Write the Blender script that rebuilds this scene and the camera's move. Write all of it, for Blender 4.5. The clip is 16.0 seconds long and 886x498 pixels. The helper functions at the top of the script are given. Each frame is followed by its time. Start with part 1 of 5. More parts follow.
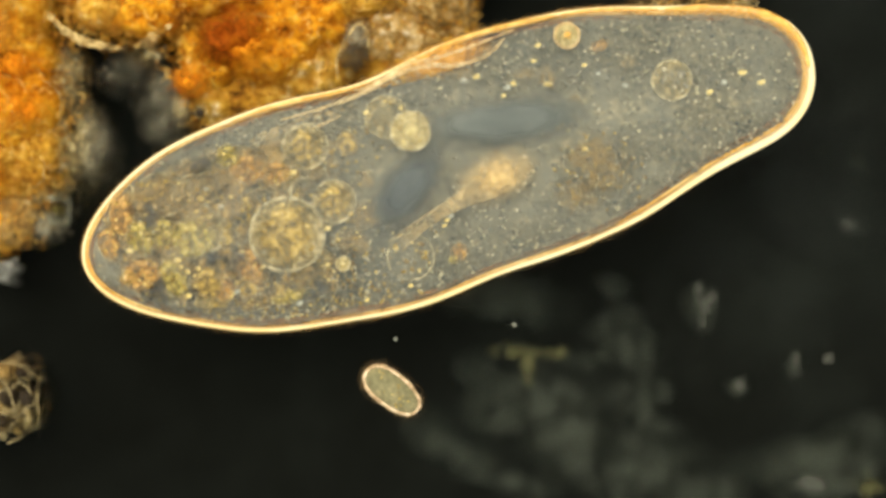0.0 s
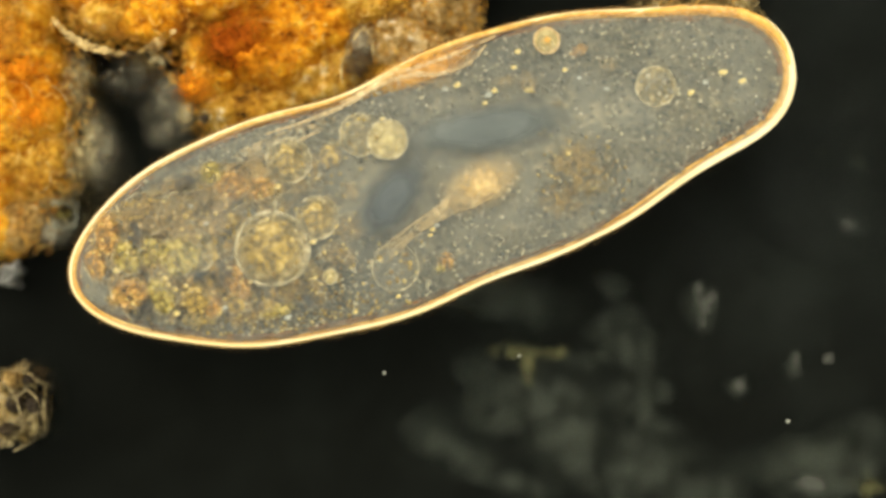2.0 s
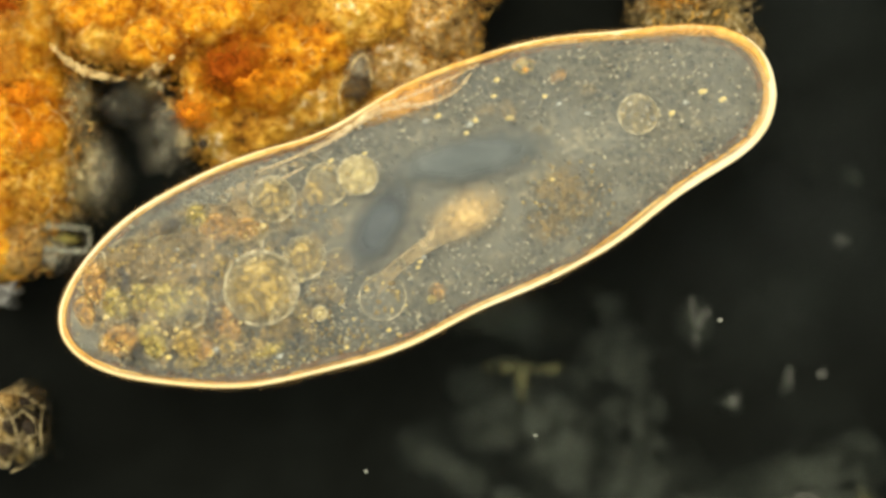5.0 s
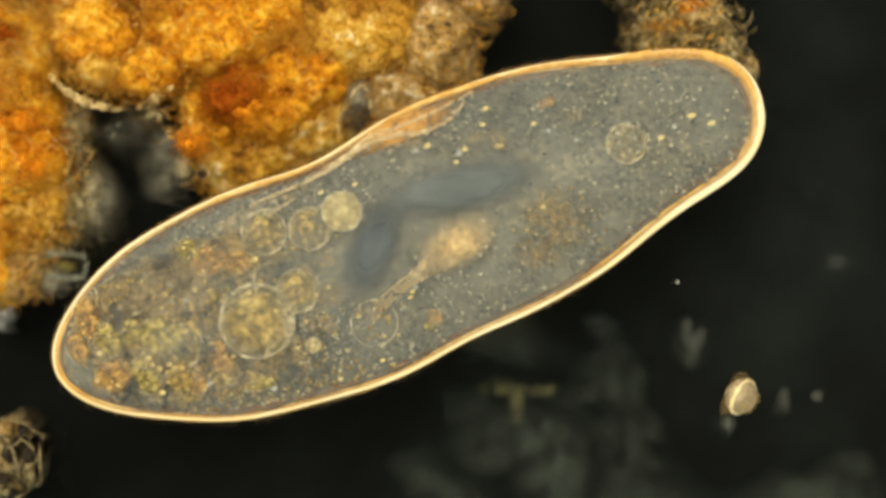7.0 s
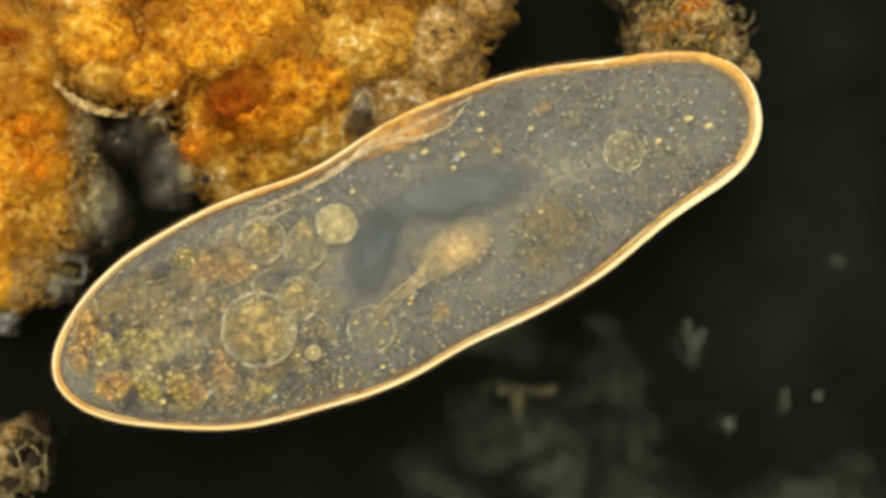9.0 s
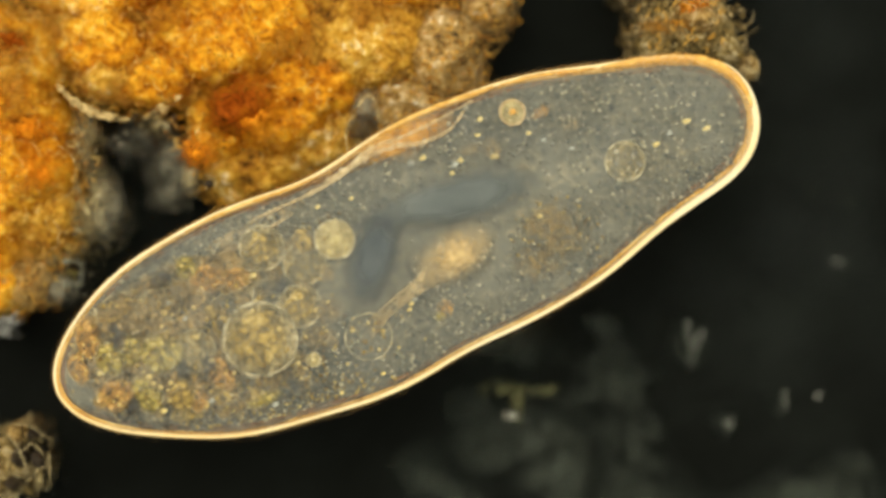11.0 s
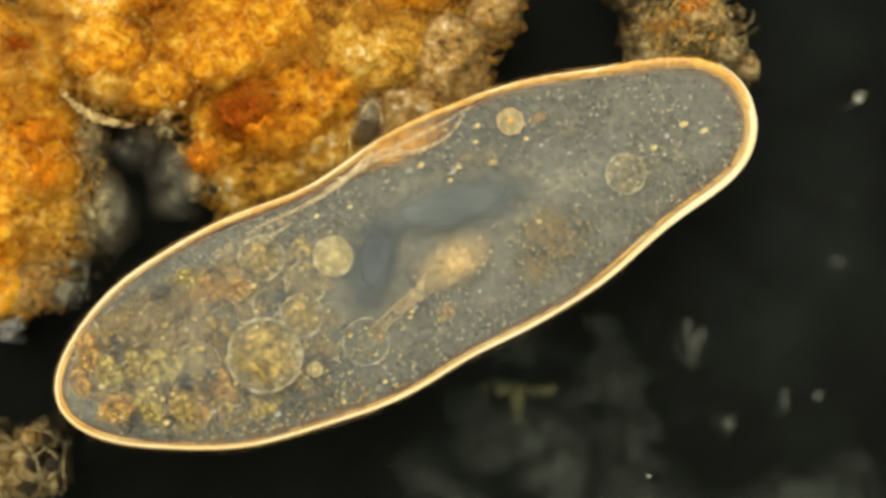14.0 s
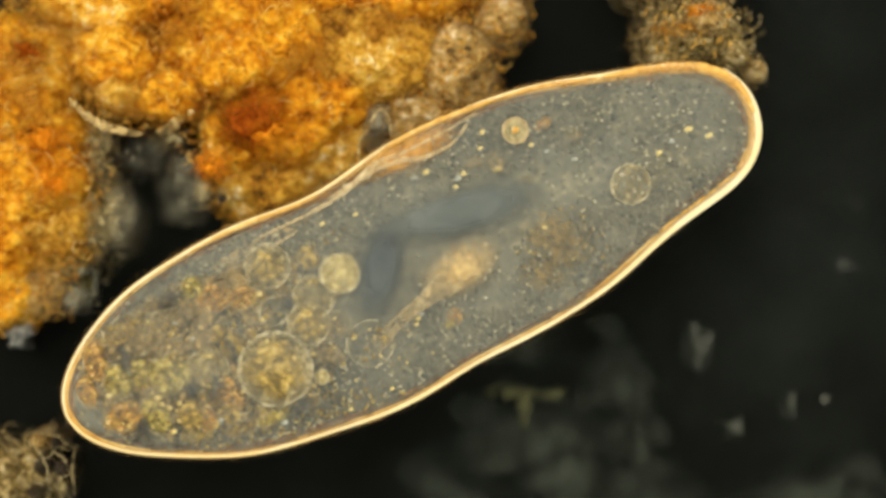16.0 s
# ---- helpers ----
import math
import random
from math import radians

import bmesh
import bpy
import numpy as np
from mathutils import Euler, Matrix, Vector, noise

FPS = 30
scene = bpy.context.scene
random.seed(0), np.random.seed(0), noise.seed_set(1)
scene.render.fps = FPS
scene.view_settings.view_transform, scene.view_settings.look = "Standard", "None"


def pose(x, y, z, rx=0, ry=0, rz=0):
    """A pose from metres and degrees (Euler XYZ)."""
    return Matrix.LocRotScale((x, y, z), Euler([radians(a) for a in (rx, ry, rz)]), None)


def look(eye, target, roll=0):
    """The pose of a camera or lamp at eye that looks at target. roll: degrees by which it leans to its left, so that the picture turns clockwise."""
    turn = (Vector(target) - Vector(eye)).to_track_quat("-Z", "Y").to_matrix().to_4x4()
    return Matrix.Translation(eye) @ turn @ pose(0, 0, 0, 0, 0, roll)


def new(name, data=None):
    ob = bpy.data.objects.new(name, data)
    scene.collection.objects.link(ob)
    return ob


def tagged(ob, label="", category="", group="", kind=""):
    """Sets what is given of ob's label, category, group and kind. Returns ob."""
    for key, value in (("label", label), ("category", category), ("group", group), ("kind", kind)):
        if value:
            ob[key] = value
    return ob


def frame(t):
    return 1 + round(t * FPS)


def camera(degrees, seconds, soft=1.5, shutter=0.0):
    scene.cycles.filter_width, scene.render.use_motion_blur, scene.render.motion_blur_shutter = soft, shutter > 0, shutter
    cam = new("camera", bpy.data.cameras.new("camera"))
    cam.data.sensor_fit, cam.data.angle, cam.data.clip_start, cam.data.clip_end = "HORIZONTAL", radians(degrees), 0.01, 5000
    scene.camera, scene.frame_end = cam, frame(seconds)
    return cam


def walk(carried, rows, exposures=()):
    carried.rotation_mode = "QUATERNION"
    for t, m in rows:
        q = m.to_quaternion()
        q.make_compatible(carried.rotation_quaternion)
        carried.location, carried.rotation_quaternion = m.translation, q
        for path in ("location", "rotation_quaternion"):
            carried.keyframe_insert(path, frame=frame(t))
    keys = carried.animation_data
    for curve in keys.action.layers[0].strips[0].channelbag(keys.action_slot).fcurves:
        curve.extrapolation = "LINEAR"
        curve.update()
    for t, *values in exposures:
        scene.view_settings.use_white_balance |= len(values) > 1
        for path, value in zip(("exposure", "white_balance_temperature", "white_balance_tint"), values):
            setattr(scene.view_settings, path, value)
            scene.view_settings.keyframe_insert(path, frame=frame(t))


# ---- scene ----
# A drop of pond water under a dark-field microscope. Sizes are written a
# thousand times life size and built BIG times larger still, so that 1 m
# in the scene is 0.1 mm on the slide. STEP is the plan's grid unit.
BIG = 10
STEP = 0.0002
LENS_Z = 1.09          # height of the lens over the slide
SWIM_Z = 0.09          # height of the focal plane, where the animals swim


def plan(gx, gy, z=SWIM_Z):
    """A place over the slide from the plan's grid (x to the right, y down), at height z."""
    s = STEP * (LENS_Z - z)
    return Vector(((gx - 784) * s, (441 - gy) * s, z))


# how far the stage has been slid by then: seconds, grid steps right and down
STAGE = [(0, 0, 0), (3.8, 0, 0), (4.0, 0, 1.6), (4.2, -1, 5), (5.2, -14, 34), (6.3, -25, 60), (6.5, -24, 62.5), (7.0, -20, 66),
         (7.5, -18, 66), (9.0, -18, 66), (11.5, -18.5, 66), (14.5, -18.5, 66), (14.7, -16, 67.5), (15.0, -10.5, 70.5), (15.5, -6.5, 72), (16.0, -6, 72)]


def stage(t):
    """The lens's place over the slide at t seconds."""
    ts = [r[0] for r in STAGE]
    return (-np.interp(t, ts, [r[1] for r in STAGE]) * STEP * LENS_Z, np.interp(t, ts, [r[2] for r in STAGE]) * STEP * LENS_Z)


cam = camera(17.82, 16.0, soft=3.2)
cam.data.dof.use_dof = True
cam.data.dof.focus_distance = BIG * (LENS_Z - SWIM_Z - 0.004)
cam.data.dof.aperture_fstop = 0.27
walk(cam, [(r[0], pose(stage(r[0])[0] * BIG, stage(r[0])[1] * BIG, LENS_Z * BIG)) for r in STAGE],
     exposures=[(0, 0.48), (4.2, 0.50), (6.3, 0.39), (7.5, 0.14), (9.2, 0.14), (11.5, 0.20), (16, 0.19)])

# ---- light: the condenser sends a ring of light in from all round, a little stronger from one side ----
world = bpy.data.worlds.new("microscope_field")
scene.world = world
world.use_nodes = True
world.node_tree.nodes["Background"].inputs[0].default_value = (1.0, 0.965, 0.85, 1)
world.node_tree.nodes["Background"].inputs[1].default_value = 0.88
lamp = bpy.data.lights.new("condenser_lamp", "SUN")
lamp.energy, lamp.angle, lamp.color = 1.5, radians(25), (1.0, 0.93, 0.78)
new("condenser_lamp", lamp).matrix_world = look((-0.25, 0.45, 1.6), (0, 0, 0))


# ---- materials ----
def nodes_of(name):
    mat = bpy.data.materials.new(name)
    mat.use_nodes = True
    nt = mat.node_tree
    nt.nodes.clear()
    return mat, nt


def add(nt, kind, **values):
    node = nt.nodes.new(kind)
    for key, value in values.items():
        node.inputs[key.replace("_", " ")].default_value = value
    return node


def ramp(nt, stops):
    node = nt.nodes.new("ShaderNodeValToRGB")
    el = node.color_ramp.elements
    while len(el) < len(stops):
        el.new(0.5)
    for e, (at, c) in zip(el, stops):
        e.position, e.color = at, (*c, 1) if len(c) == 3 else (c[0], c[0], c[0], 1)
    return node


def matter(name, stops, coarse=60, fine=400, bump=0.0, opacity=(1, 1), rough=0.75, sheen=0.25, blend=0.5, islands=0.0, warp=0.6, fade=None, span=0.2):
    """A procedural surface: stops of colour over a mix of coarse and fine noise, with relief; opacity varies between two values."""
    mat, nt = nodes_of(name)
    link = nt.links.new
    co = add(nt, "ShaderNodeTexCoord")
    n1 = add(nt, "ShaderNodeTexNoise", Scale=coarse / BIG, Detail=5.0, Roughness=0.6, Distortion=warp)
    n2 = add(nt, "ShaderNodeTexNoise", Scale=fine / BIG, Detail=3.0, Roughness=0.65)
    for n in (n1, n2):
        link(co.outputs["Object"], n.inputs["Vector"])
    mix = nt.nodes.new("ShaderNodeMix")
    mix.data_type = "FLOAT"
    mix.inputs[0].default_value = blend
    link(n1.outputs["Fac"], mix.inputs[2])
    link(n2.outputs["Fac"], mix.inputs[3])
    value = mix.outputs[0]
    if islands:
        geo = nt.nodes.new("ShaderNodeNewGeometry")
        m2 = nt.nodes.new("ShaderNodeMix")
        m2.data_type = "FLOAT"
        m2.inputs[0].default_value = islands
        link(value, m2.inputs[2])
        link(geo.outputs["Random Per Island"], m2.inputs[3])
        value = m2.outputs[0]
    spread = nt.nodes.new("ShaderNodeMapRange")
    spread.inputs["From Min"].default_value, spread.inputs["From Max"].default_value = (0.5 - span, 0.5 + span) if islands < 0.5 else (0.1, 0.9)
    link(value, spread.inputs["Value"])
    tint = ramp(nt, stops)
    link(spread.outputs[0], tint.inputs["Fac"])
    bsdf = add(nt, "ShaderNodeBsdfPrincipled", Roughness=rough)
    bsdf.inputs["Specular IOR Level"].default_value = sheen
    link(tint.outputs["Color"], bsdf.inputs["Base Color"])
    if bump:
        b = add(nt, "ShaderNodeBump", Strength=bump, Distance=0.002 * BIG)
        link(value, b.inputs["Height"])
        link(b.outputs["Normal"], bsdf.inputs["Normal"])
    if opacity != (1, 1):
        veil = nt.nodes.new("ShaderNodeMapRange")
        veil.inputs["From Min"].default_value, veil.inputs["From Max"].default_value = 0.35, 0.65
        veil.inputs["To Min"].default_value, veil.inputs["To Max"].default_value = opacity
        link(value, veil.inputs["Value"])
        alpha = veil.outputs[0]
        if fade:
            # the matter thins out from the middle to the edge of the lump
            mid = nt.nodes.new("ShaderNodeVectorMath")
            mid.operation = "SUBTRACT"
            mid.inputs[1].default_value = (0.5, 0.5, 0.5)
            link(co.outputs["Generated"], mid.inputs[0])
            flat = nt.nodes.new("ShaderNodeVectorMath")
            flat.operation = "MULTIPLY"
            flat.inputs[1].default_value = (1, 1, 0)
            link(mid.outputs[0], flat.inputs[0])
            far = nt.nodes.new("ShaderNodeVectorMath")
            far.operation = "LENGTH"
            link(flat.outputs[0], far.inputs[0])
            thin = nt.nodes.new("ShaderNodeMapRange")
            thin.interpolation_type = "SMOOTHSTEP"
            thin.inputs["From Min"].default_value, thin.inputs["From Max"].default_value = fade[0] / 2, fade[1] / 2
            thin.inputs["To Min"].default_value, thin.inputs["To Max"].default_value = 1.0, 0.0
            link(far.outputs["Value"], thin.inputs["Value"])
            times = nt.nodes.new("ShaderNodeMath")
            times.operation = "MULTIPLY"
            times.use_clamp = True
            link(alpha, times.inputs[0])
            link(thin.outputs[0], times.inputs[1])
            alpha = times.outputs[0]
        link(alpha, bsdf.inputs["Alpha"])
    out = nt.nodes.new("ShaderNodeOutputMaterial")
    link(bsdf.outputs[0], out.inputs["Surface"])
    return mat


SLIDE = matter("dark_slide", [(0, (0.0044, 0.0048, 0.0039)), (0.5, (0.0063, 0.0071, 0.0058)), (1, (0.0102, 0.0119, 0.0097))], 11, 50, rough=1.0, sheen=0.0, blend=0.3, span=0.2)
# darkened copy of the clear pellicle, so that the second animal speckles less
DARKENED_PELLICLE = matter("darkened_pellicle", [(0, (0.10, 0.11, 0.095)), (1, (0.17, 0.175, 0.145))], 60, 700, opacity=(0.06, 0.18), rough=0.6, sheen=0.0)
PELLICLE = matter("clear_pellicle", [(0, (0.30, 0.34, 0.34)), (1, (0.55, 0.58, 0.52))], 60, 700, opacity=(0.05, 0.16), rough=0.6, sheen=0.0)
# cream-gold colour in place of the light refracted at the animals' edges
EDGE_GLOW = matter("gold_edge_glow", [(0, (0.95, 0.66, 0.26)), (0.45, (0.98, 0.79, 0.41)), (1, (1.0, 0.90, 0.61))], 14, 60, rough=0.5, blend=0.3)
# amber tint of the light at the edge, put into the colour
AMBER_EDGE_GLOW = matter("amber_edge_glow", [(0, (0.70, 0.30, 0.03)), (0.5, (0.88, 0.50, 0.09)), (1, (0.97, 0.72, 0.28))], 22, 160, opacity=(0.25, 1.0), rough=0.55, blend=0.4)
# orange fringe of the edge light, held in the colour
INNER_GLOW = matter("orange_gold_glow", [(0, (0.66, 0.29, 0.04)), (0.5, (0.88, 0.53, 0.14)), (1, (0.98, 0.76, 0.34))], 18, 140, opacity=(0.0, 0.8), rough=0.6, blend=0.4)
# soft glow outside the rim, painted as a see-through gold
RIM_HALO = matter("golden_halo", [(0, (0.55, 0.25, 0.05)), (1, (0.80, 0.48, 0.15))], 30, 200, opacity=(0.05, 0.26), rough=0.7)
CORTEX = matter("rusty_cortex", [(0, (0.16, 0.075, 0.045)), (0.5, (0.34, 0.15, 0.06)), (1, (0.52, 0.30, 0.12))], 60, 260, bump=0.1, opacity=(-0.2, 0.65))
ENDOPLASM = matter("granular_endoplasm", [(0, (0.044, 0.046, 0.036)), (0.3, (0.106, 0.106, 0.080)), (0.65, (0.200, 0.188, 0.128)), (1, (0.42, 0.355, 0.20))],
                   34, 330, bump=0.2, blend=0.55, span=0.24)
PALE_AMBER = matter("pale_amber_endoplasm", [(0, (0.063, 0.053, 0.0352)), (0.4, (0.198, 0.145, 0.0616)), (0.7, (0.378, 0.246, 0.0792)), (1, (0.612, 0.440, 0.1760))], 90, 400, bump=0.3, opacity=(0.0, 0.9), blend=0.5, fade=(0.1, 1.0), span=0.16)
AMBER_PLASM = matter("amber_endoplasm", [(0, (0.06, 0.055, 0.038)), (0.25, (0.17, 0.13, 0.065)), (0.5, (0.38, 0.26, 0.095)), (0.75, (0.60, 0.40, 0.13)), (1, (0.84, 0.68, 0.38))],
                     85, 300, bump=0.4, opacity=(-0.45, 0.85), blend=0.5, fade=(0.35, 1.0), span=0.16)
GRANULES = matter("pale_granules", [(0, (0.092, 0.094, 0.074)), (0.35, (0.15, 0.147, 0.112)), (0.7, (0.225, 0.21, 0.148)), (0.9, (0.36, 0.32, 0.21)), (1, (0.58, 0.53, 0.36))], 60, 500, islands=0.8)
SPECKS = matter("pale_specks", [(0, (0.07, 0.075, 0.068)), (0.3, (0.16, 0.165, 0.12)), (0.6, (0.27, 0.26, 0.165)), (1, (0.52, 0.47, 0.29))], 60, 500, islands=0.8)
AMBER_GRAINS = matter("amber_granules", [(0, (0.10, 0.055, 0.018)), (0.4, (0.26, 0.17, 0.04)), (0.8, (0.46, 0.33, 0.085)), (1, (0.72, 0.57, 0.22))], 60, 500, islands=0.8)
CRYSTAL = matter("yellow_crystal", [(0, (0.62, 0.44, 0.09)), (1, (0.85, 0.74, 0.36))], 300, 900, rough=0.3, sheen=0.4)
DIM_CRYSTAL = matter("dim_crystal", [(0, (0.16, 0.175, 0.12)), (1, (0.52, 0.53, 0.38))], 120, 500, rough=0.5, opacity=(0.2, 0.9), fade=(0.2, 1.05))
PALE_CRYSTAL = matter("pale_crystal", [(0, (0.34, 0.36, 0.29)), (1, (0.74, 0.74, 0.58))], 300, 900, rough=0.3, sheen=0.4, opacity=(0.5, 1.0))
BIG_MEMBRANE = matter("olive_yellow_core", [(0, (0.09, 0.062, 0.020)), (0.35, (0.27, 0.185, 0.05)), (0.65, (0.52, 0.365, 0.09)), (1, (0.78, 0.60, 0.25))], 170, 420, opacity=(0.3, 1.1), rough=0.5, span=0.17, fade=(0.5, 1.0))
MEMBRANE = matter("mottled_membrane", [(0, (0.12, 0.10, 0.05)), (0.4, (0.28, 0.225, 0.10)), (0.7, (0.48, 0.38, 0.17)), (1, (0.72, 0.60, 0.34))], 150, 560, opacity=(0.1, 0.8), rough=0.4, bump=0.3, span=0.18)
CLEAR_MEMBRANE = matter("glassy_membrane", [(0, (0.16, 0.15, 0.10)), (1, (0.40, 0.37, 0.24))], 110, 520, opacity=(0.0, 0.4), rough=0.4)
BEADED_RIM = matter("beaded_rim", [(0, (0.46, 0.26, 0.12)), (0.5, (0.80, 0.57, 0.33)), (1, (0.98, 0.86, 0.64))], 260, 520, opacity=(0.35, 1.1), rough=0.6)
# cream for the bright outline of the contractile vacuole, light put into colour
CREAM_EDGE_GLOW = matter("cream_edge_glow", [(0, (0.56, 0.38, 0.15)), (1, (0.80, 0.60, 0.30))], 60, 200, opacity=(0.5, 1.0), rough=0.5)
CREAM_CORE = matter("cream_core", [(0, (0.55, 0.43, 0.14)), (1, (0.84, 0.70, 0.34))], 90, 420, opacity=(0.5, 1.1), rough=0.5, fade=(0.0, 1.0))
ORANGE_FOOD = matter("orange_food", [(0, (0.12, 0.055, 0.02)), (0.35, (0.40, 0.20, 0.05)), (0.7, (0.68, 0.40, 0.11)), (1, (0.90, 0.68, 0.34))], 130, 420, opacity=(0.0, 1.0), rough=0.6, bump=0.3, span=0.17, fade=(0.55, 1.02))
YELLOW_FOOD = matter("yellow_food", [(0, (0.11, 0.095, 0.022)), (0.35, (0.34, 0.27, 0.06)), (0.7, (0.60, 0.47, 0.12)), (1, (0.88, 0.78, 0.40))], 130, 420, opacity=(0.05, 1.0), rough=0.6, bump=0.3, span=0.17, fade=(0.55, 1.02))
CLOUD_FOOD = matter("amber_cloud", [(0, (0.14, 0.085, 0.03)), (0.4, (0.32, 0.21, 0.06)), (0.7, (0.52, 0.35, 0.10)), (1, (0.74, 0.55, 0.24))], 150, 420, opacity=(-0.4, 0.9), bump=0.3, span=0.17, fade=(0.0, 1.0))
SLATE_PATCH = matter("slate_patch", [(0, (0.035, 0.04, 0.042)), (1, (0.10, 0.108, 0.10))], 90, 420, opacity=(0.2, 0.9), fade=(0.2, 1.0))
FOOD_LUMP = matter("tan_food", [(0, (0.10, 0.075, 0.04)), (0.4, (0.28, 0.20, 0.085)), (0.7, (0.48, 0.35, 0.15)), (1, (0.74, 0.60, 0.34))], 150, 520, opacity=(0.0, 0.85), rough=0.6, bump=0.3, span=0.17, fade=(0.3, 1.0))
CREAM_MEMBRANE = matter("cream_membrane", [(0, (0.34, 0.265, 0.10)), (0.5, (0.54, 0.43, 0.175)), (1, (0.76, 0.63, 0.31))], 110, 420, opacity=(0.35, 0.95), rough=0.5)
# pale colour of the bright outlines that round clear bodies show
VACUOLE_EDGE_GLOW = matter("vacuole_edge_glow", [(0, (0.42, 0.36, 0.19)), (1, (0.80, 0.70, 0.42))], 90, 400, opacity=(0.0, 0.9), rough=0.5)
NUCLEUS = matter("slate_nucleus", [(0, (0.066, 0.079, 0.073)), (0.5, (0.093, 0.107, 0.096)), (1, (0.140, 0.152, 0.132))], 40, 300, opacity=(1.0, 1.3), blend=0.35, fade=(0.15, 1.0))
VISITOR_PLASM = matter("smooth_grey_endoplasm", [(0, (0.052, 0.058, 0.049)), (0.5, (0.076, 0.083, 0.067)), (1, (0.120, 0.121, 0.093))], 30, 300, blend=0.4)
FAINT_LUMP = matter("faint_olive_lump", [(0, (0.085, 0.094, 0.068)), (1, (0.20, 0.21, 0.145))], 70, 260, opacity=(0.7, 1.2), fade=(0.4, 1.0))
# dark of a gap in the clump, painted on a raised patch
GAP_DARK = matter("gap_dark", [(0, (0.02, 0.014, 0.007)), (1, (0.085, 0.06, 0.03))], 60, 500, opacity=(0.5, 0.95), blend=0.3, fade=(0.2, 1.0))
# near-black that imitates the dark in gaps and in the bubble
GAP_BLACK = matter("gap_black", [(0, (0.012, 0.008, 0.004)), (1, (0.04, 0.026, 0.012))], 60, 300, opacity=(0.7, 1.2), fade=(0.4, 1.0))
# the dark inside the gullet, put into its colour
GULLET = matter("dark_gullet", [(0, (0.032, 0.041, 0.043)), (1, (0.070, 0.084, 0.085))], 60, 300, opacity=(1.0, 1.2), blend=0.3, fade=(0.15, 1.0))
CONE = matter("buff_oral_fibres", [(0, (0.40, 0.26, 0.085)), (0.5, (0.70, 0.47, 0.165)), (1, (0.92, 0.68, 0.30))], 70, 400, opacity=(0.45, 1.15), rough=0.6, fade=(0.0, 0.95))
FIBRE = matter("buff_fibres", [(0, (0.36, 0.27, 0.12)), (1, (0.80, 0.63, 0.33))], 60, 400, opacity=(0.0, 0.7), rough=0.6)
# the groove's amber imitates detritus showing through the clear body
GROOVE = matter("amber_groove", [(0, (0.46, 0.17, 0.012)), (0.5, (0.76, 0.36, 0.04)), (1, (0.90, 0.58, 0.17))], 60, 300, opacity=(0.35, 1.1), rough=0.6, fade=(0.25, 1.0))
FOLD = matter("golden_fold", [(0, (0.62, 0.42, 0.17)), (0.5, (0.82, 0.62, 0.30)), (1, (0.92, 0.79, 0.48))], 40, 300, opacity=(0.05, 0.75), rough=0.55)
# real cilia, coloured gold-brown to carry the rim's outer glow as well
CILIA = matter("faint_cilia", [(0, (0.22, 0.13, 0.04)), (1, (0.42, 0.30, 0.13))], 60, 300, opacity=(0.05, 0.28), rough=0.8)

AMBER = matter("amber_detritus", [(0, (0.12, 0.034, 0.003)), (0.2, (0.44, 0.135, 0.005)), (0.45, (0.69, 0.285, 0.010)), (0.65, (0.79, 0.415, 0.028)), (0.85, (0.90, 0.60, 0.12)), (1, (0.97, 0.82, 0.42))],
               24, 260, sheen=0.06, bump=0.35, blend=0.45, opacity=(0.8, 1.1), fade=(0.5, 1.06), span=0.15)
OCHRE = matter("ochre_detritus", [(0, (0.090, 0.040, 0.0088)), (0.2, (0.306, 0.132, 0.0141)), (0.5, (0.576, 0.299, 0.0282)), (0.75, (0.720, 0.458, 0.0880)), (1, (0.864, 0.739, 0.4400))],
               28, 280, sheen=0.06, bump=0.4, blend=0.5, opacity=(0.75, 1.1), fade=(0.5, 1.06), span=0.15)
TAN = matter("tan_detritus", [(0, (0.05, 0.033, 0.018)), (0.25, (0.25, 0.14, 0.035)), (0.55, (0.50, 0.31, 0.09)), (0.8, (0.66, 0.48, 0.22)), (1, (0.92, 0.82, 0.58))],
             40, 330, bump=0.4, blend=0.55, opacity=(0.5, 1.0), fade=(0.5, 1.06), span=0.15)
OLIVE = matter("olive_detritus", [(0, (0.025, 0.018, 0.007)), (0.25, (0.13, 0.085, 0.020)), (0.55, (0.34, 0.235, 0.07)), (1, (0.80, 0.68, 0.40))],
               44, 330, bump=0.4, blend=0.55, opacity=(0.4, 1.0), fade=(0.5, 1.06), span=0.15)
RUST = matter("rust_detritus", [(0, (0.11, 0.017, 0.001)), (0.5, (0.26, 0.052, 0.002)), (1, (0.48, 0.14, 0.005))], 60, 300, sheen=0.06, bump=0.15, blend=0.5, opacity=(0.3, 1.9), fade=(0.0, 0.85))
UMBER = matter("umber_detritus", [(0, (0.16, 0.055, 0.006)), (0.5, (0.36, 0.14, 0.012)), (1, (0.58, 0.27, 0.03))], 50, 260, sheen=0.06, bump=0.2, blend=0.4, opacity=(-0.1, 1.0), fade=(0.0, 0.95))
VERMILION = matter("red_orange_detritus", [(0, (0.52, 0.11, 0.003)), (0.5, (0.74, 0.23, 0.007)), (1, (0.88, 0.40, 0.026))], 60, 300, sheen=0.06, bump=0.1, blend=0.4, opacity=(0.1, 1.2), fade=(0.05, 0.95))
FRINGE = matter("olive_grey_fringe", [(0, (0.05, 0.042, 0.022)), (0.35, (0.21, 0.165, 0.07)), (0.7, (0.40, 0.32, 0.145)), (1, (0.74, 0.66, 0.40))], 60, 300, bump=0.4, blend=0.5, opacity=(-0.1, 1.0), fade=(0.0, 1.02), span=0.15)
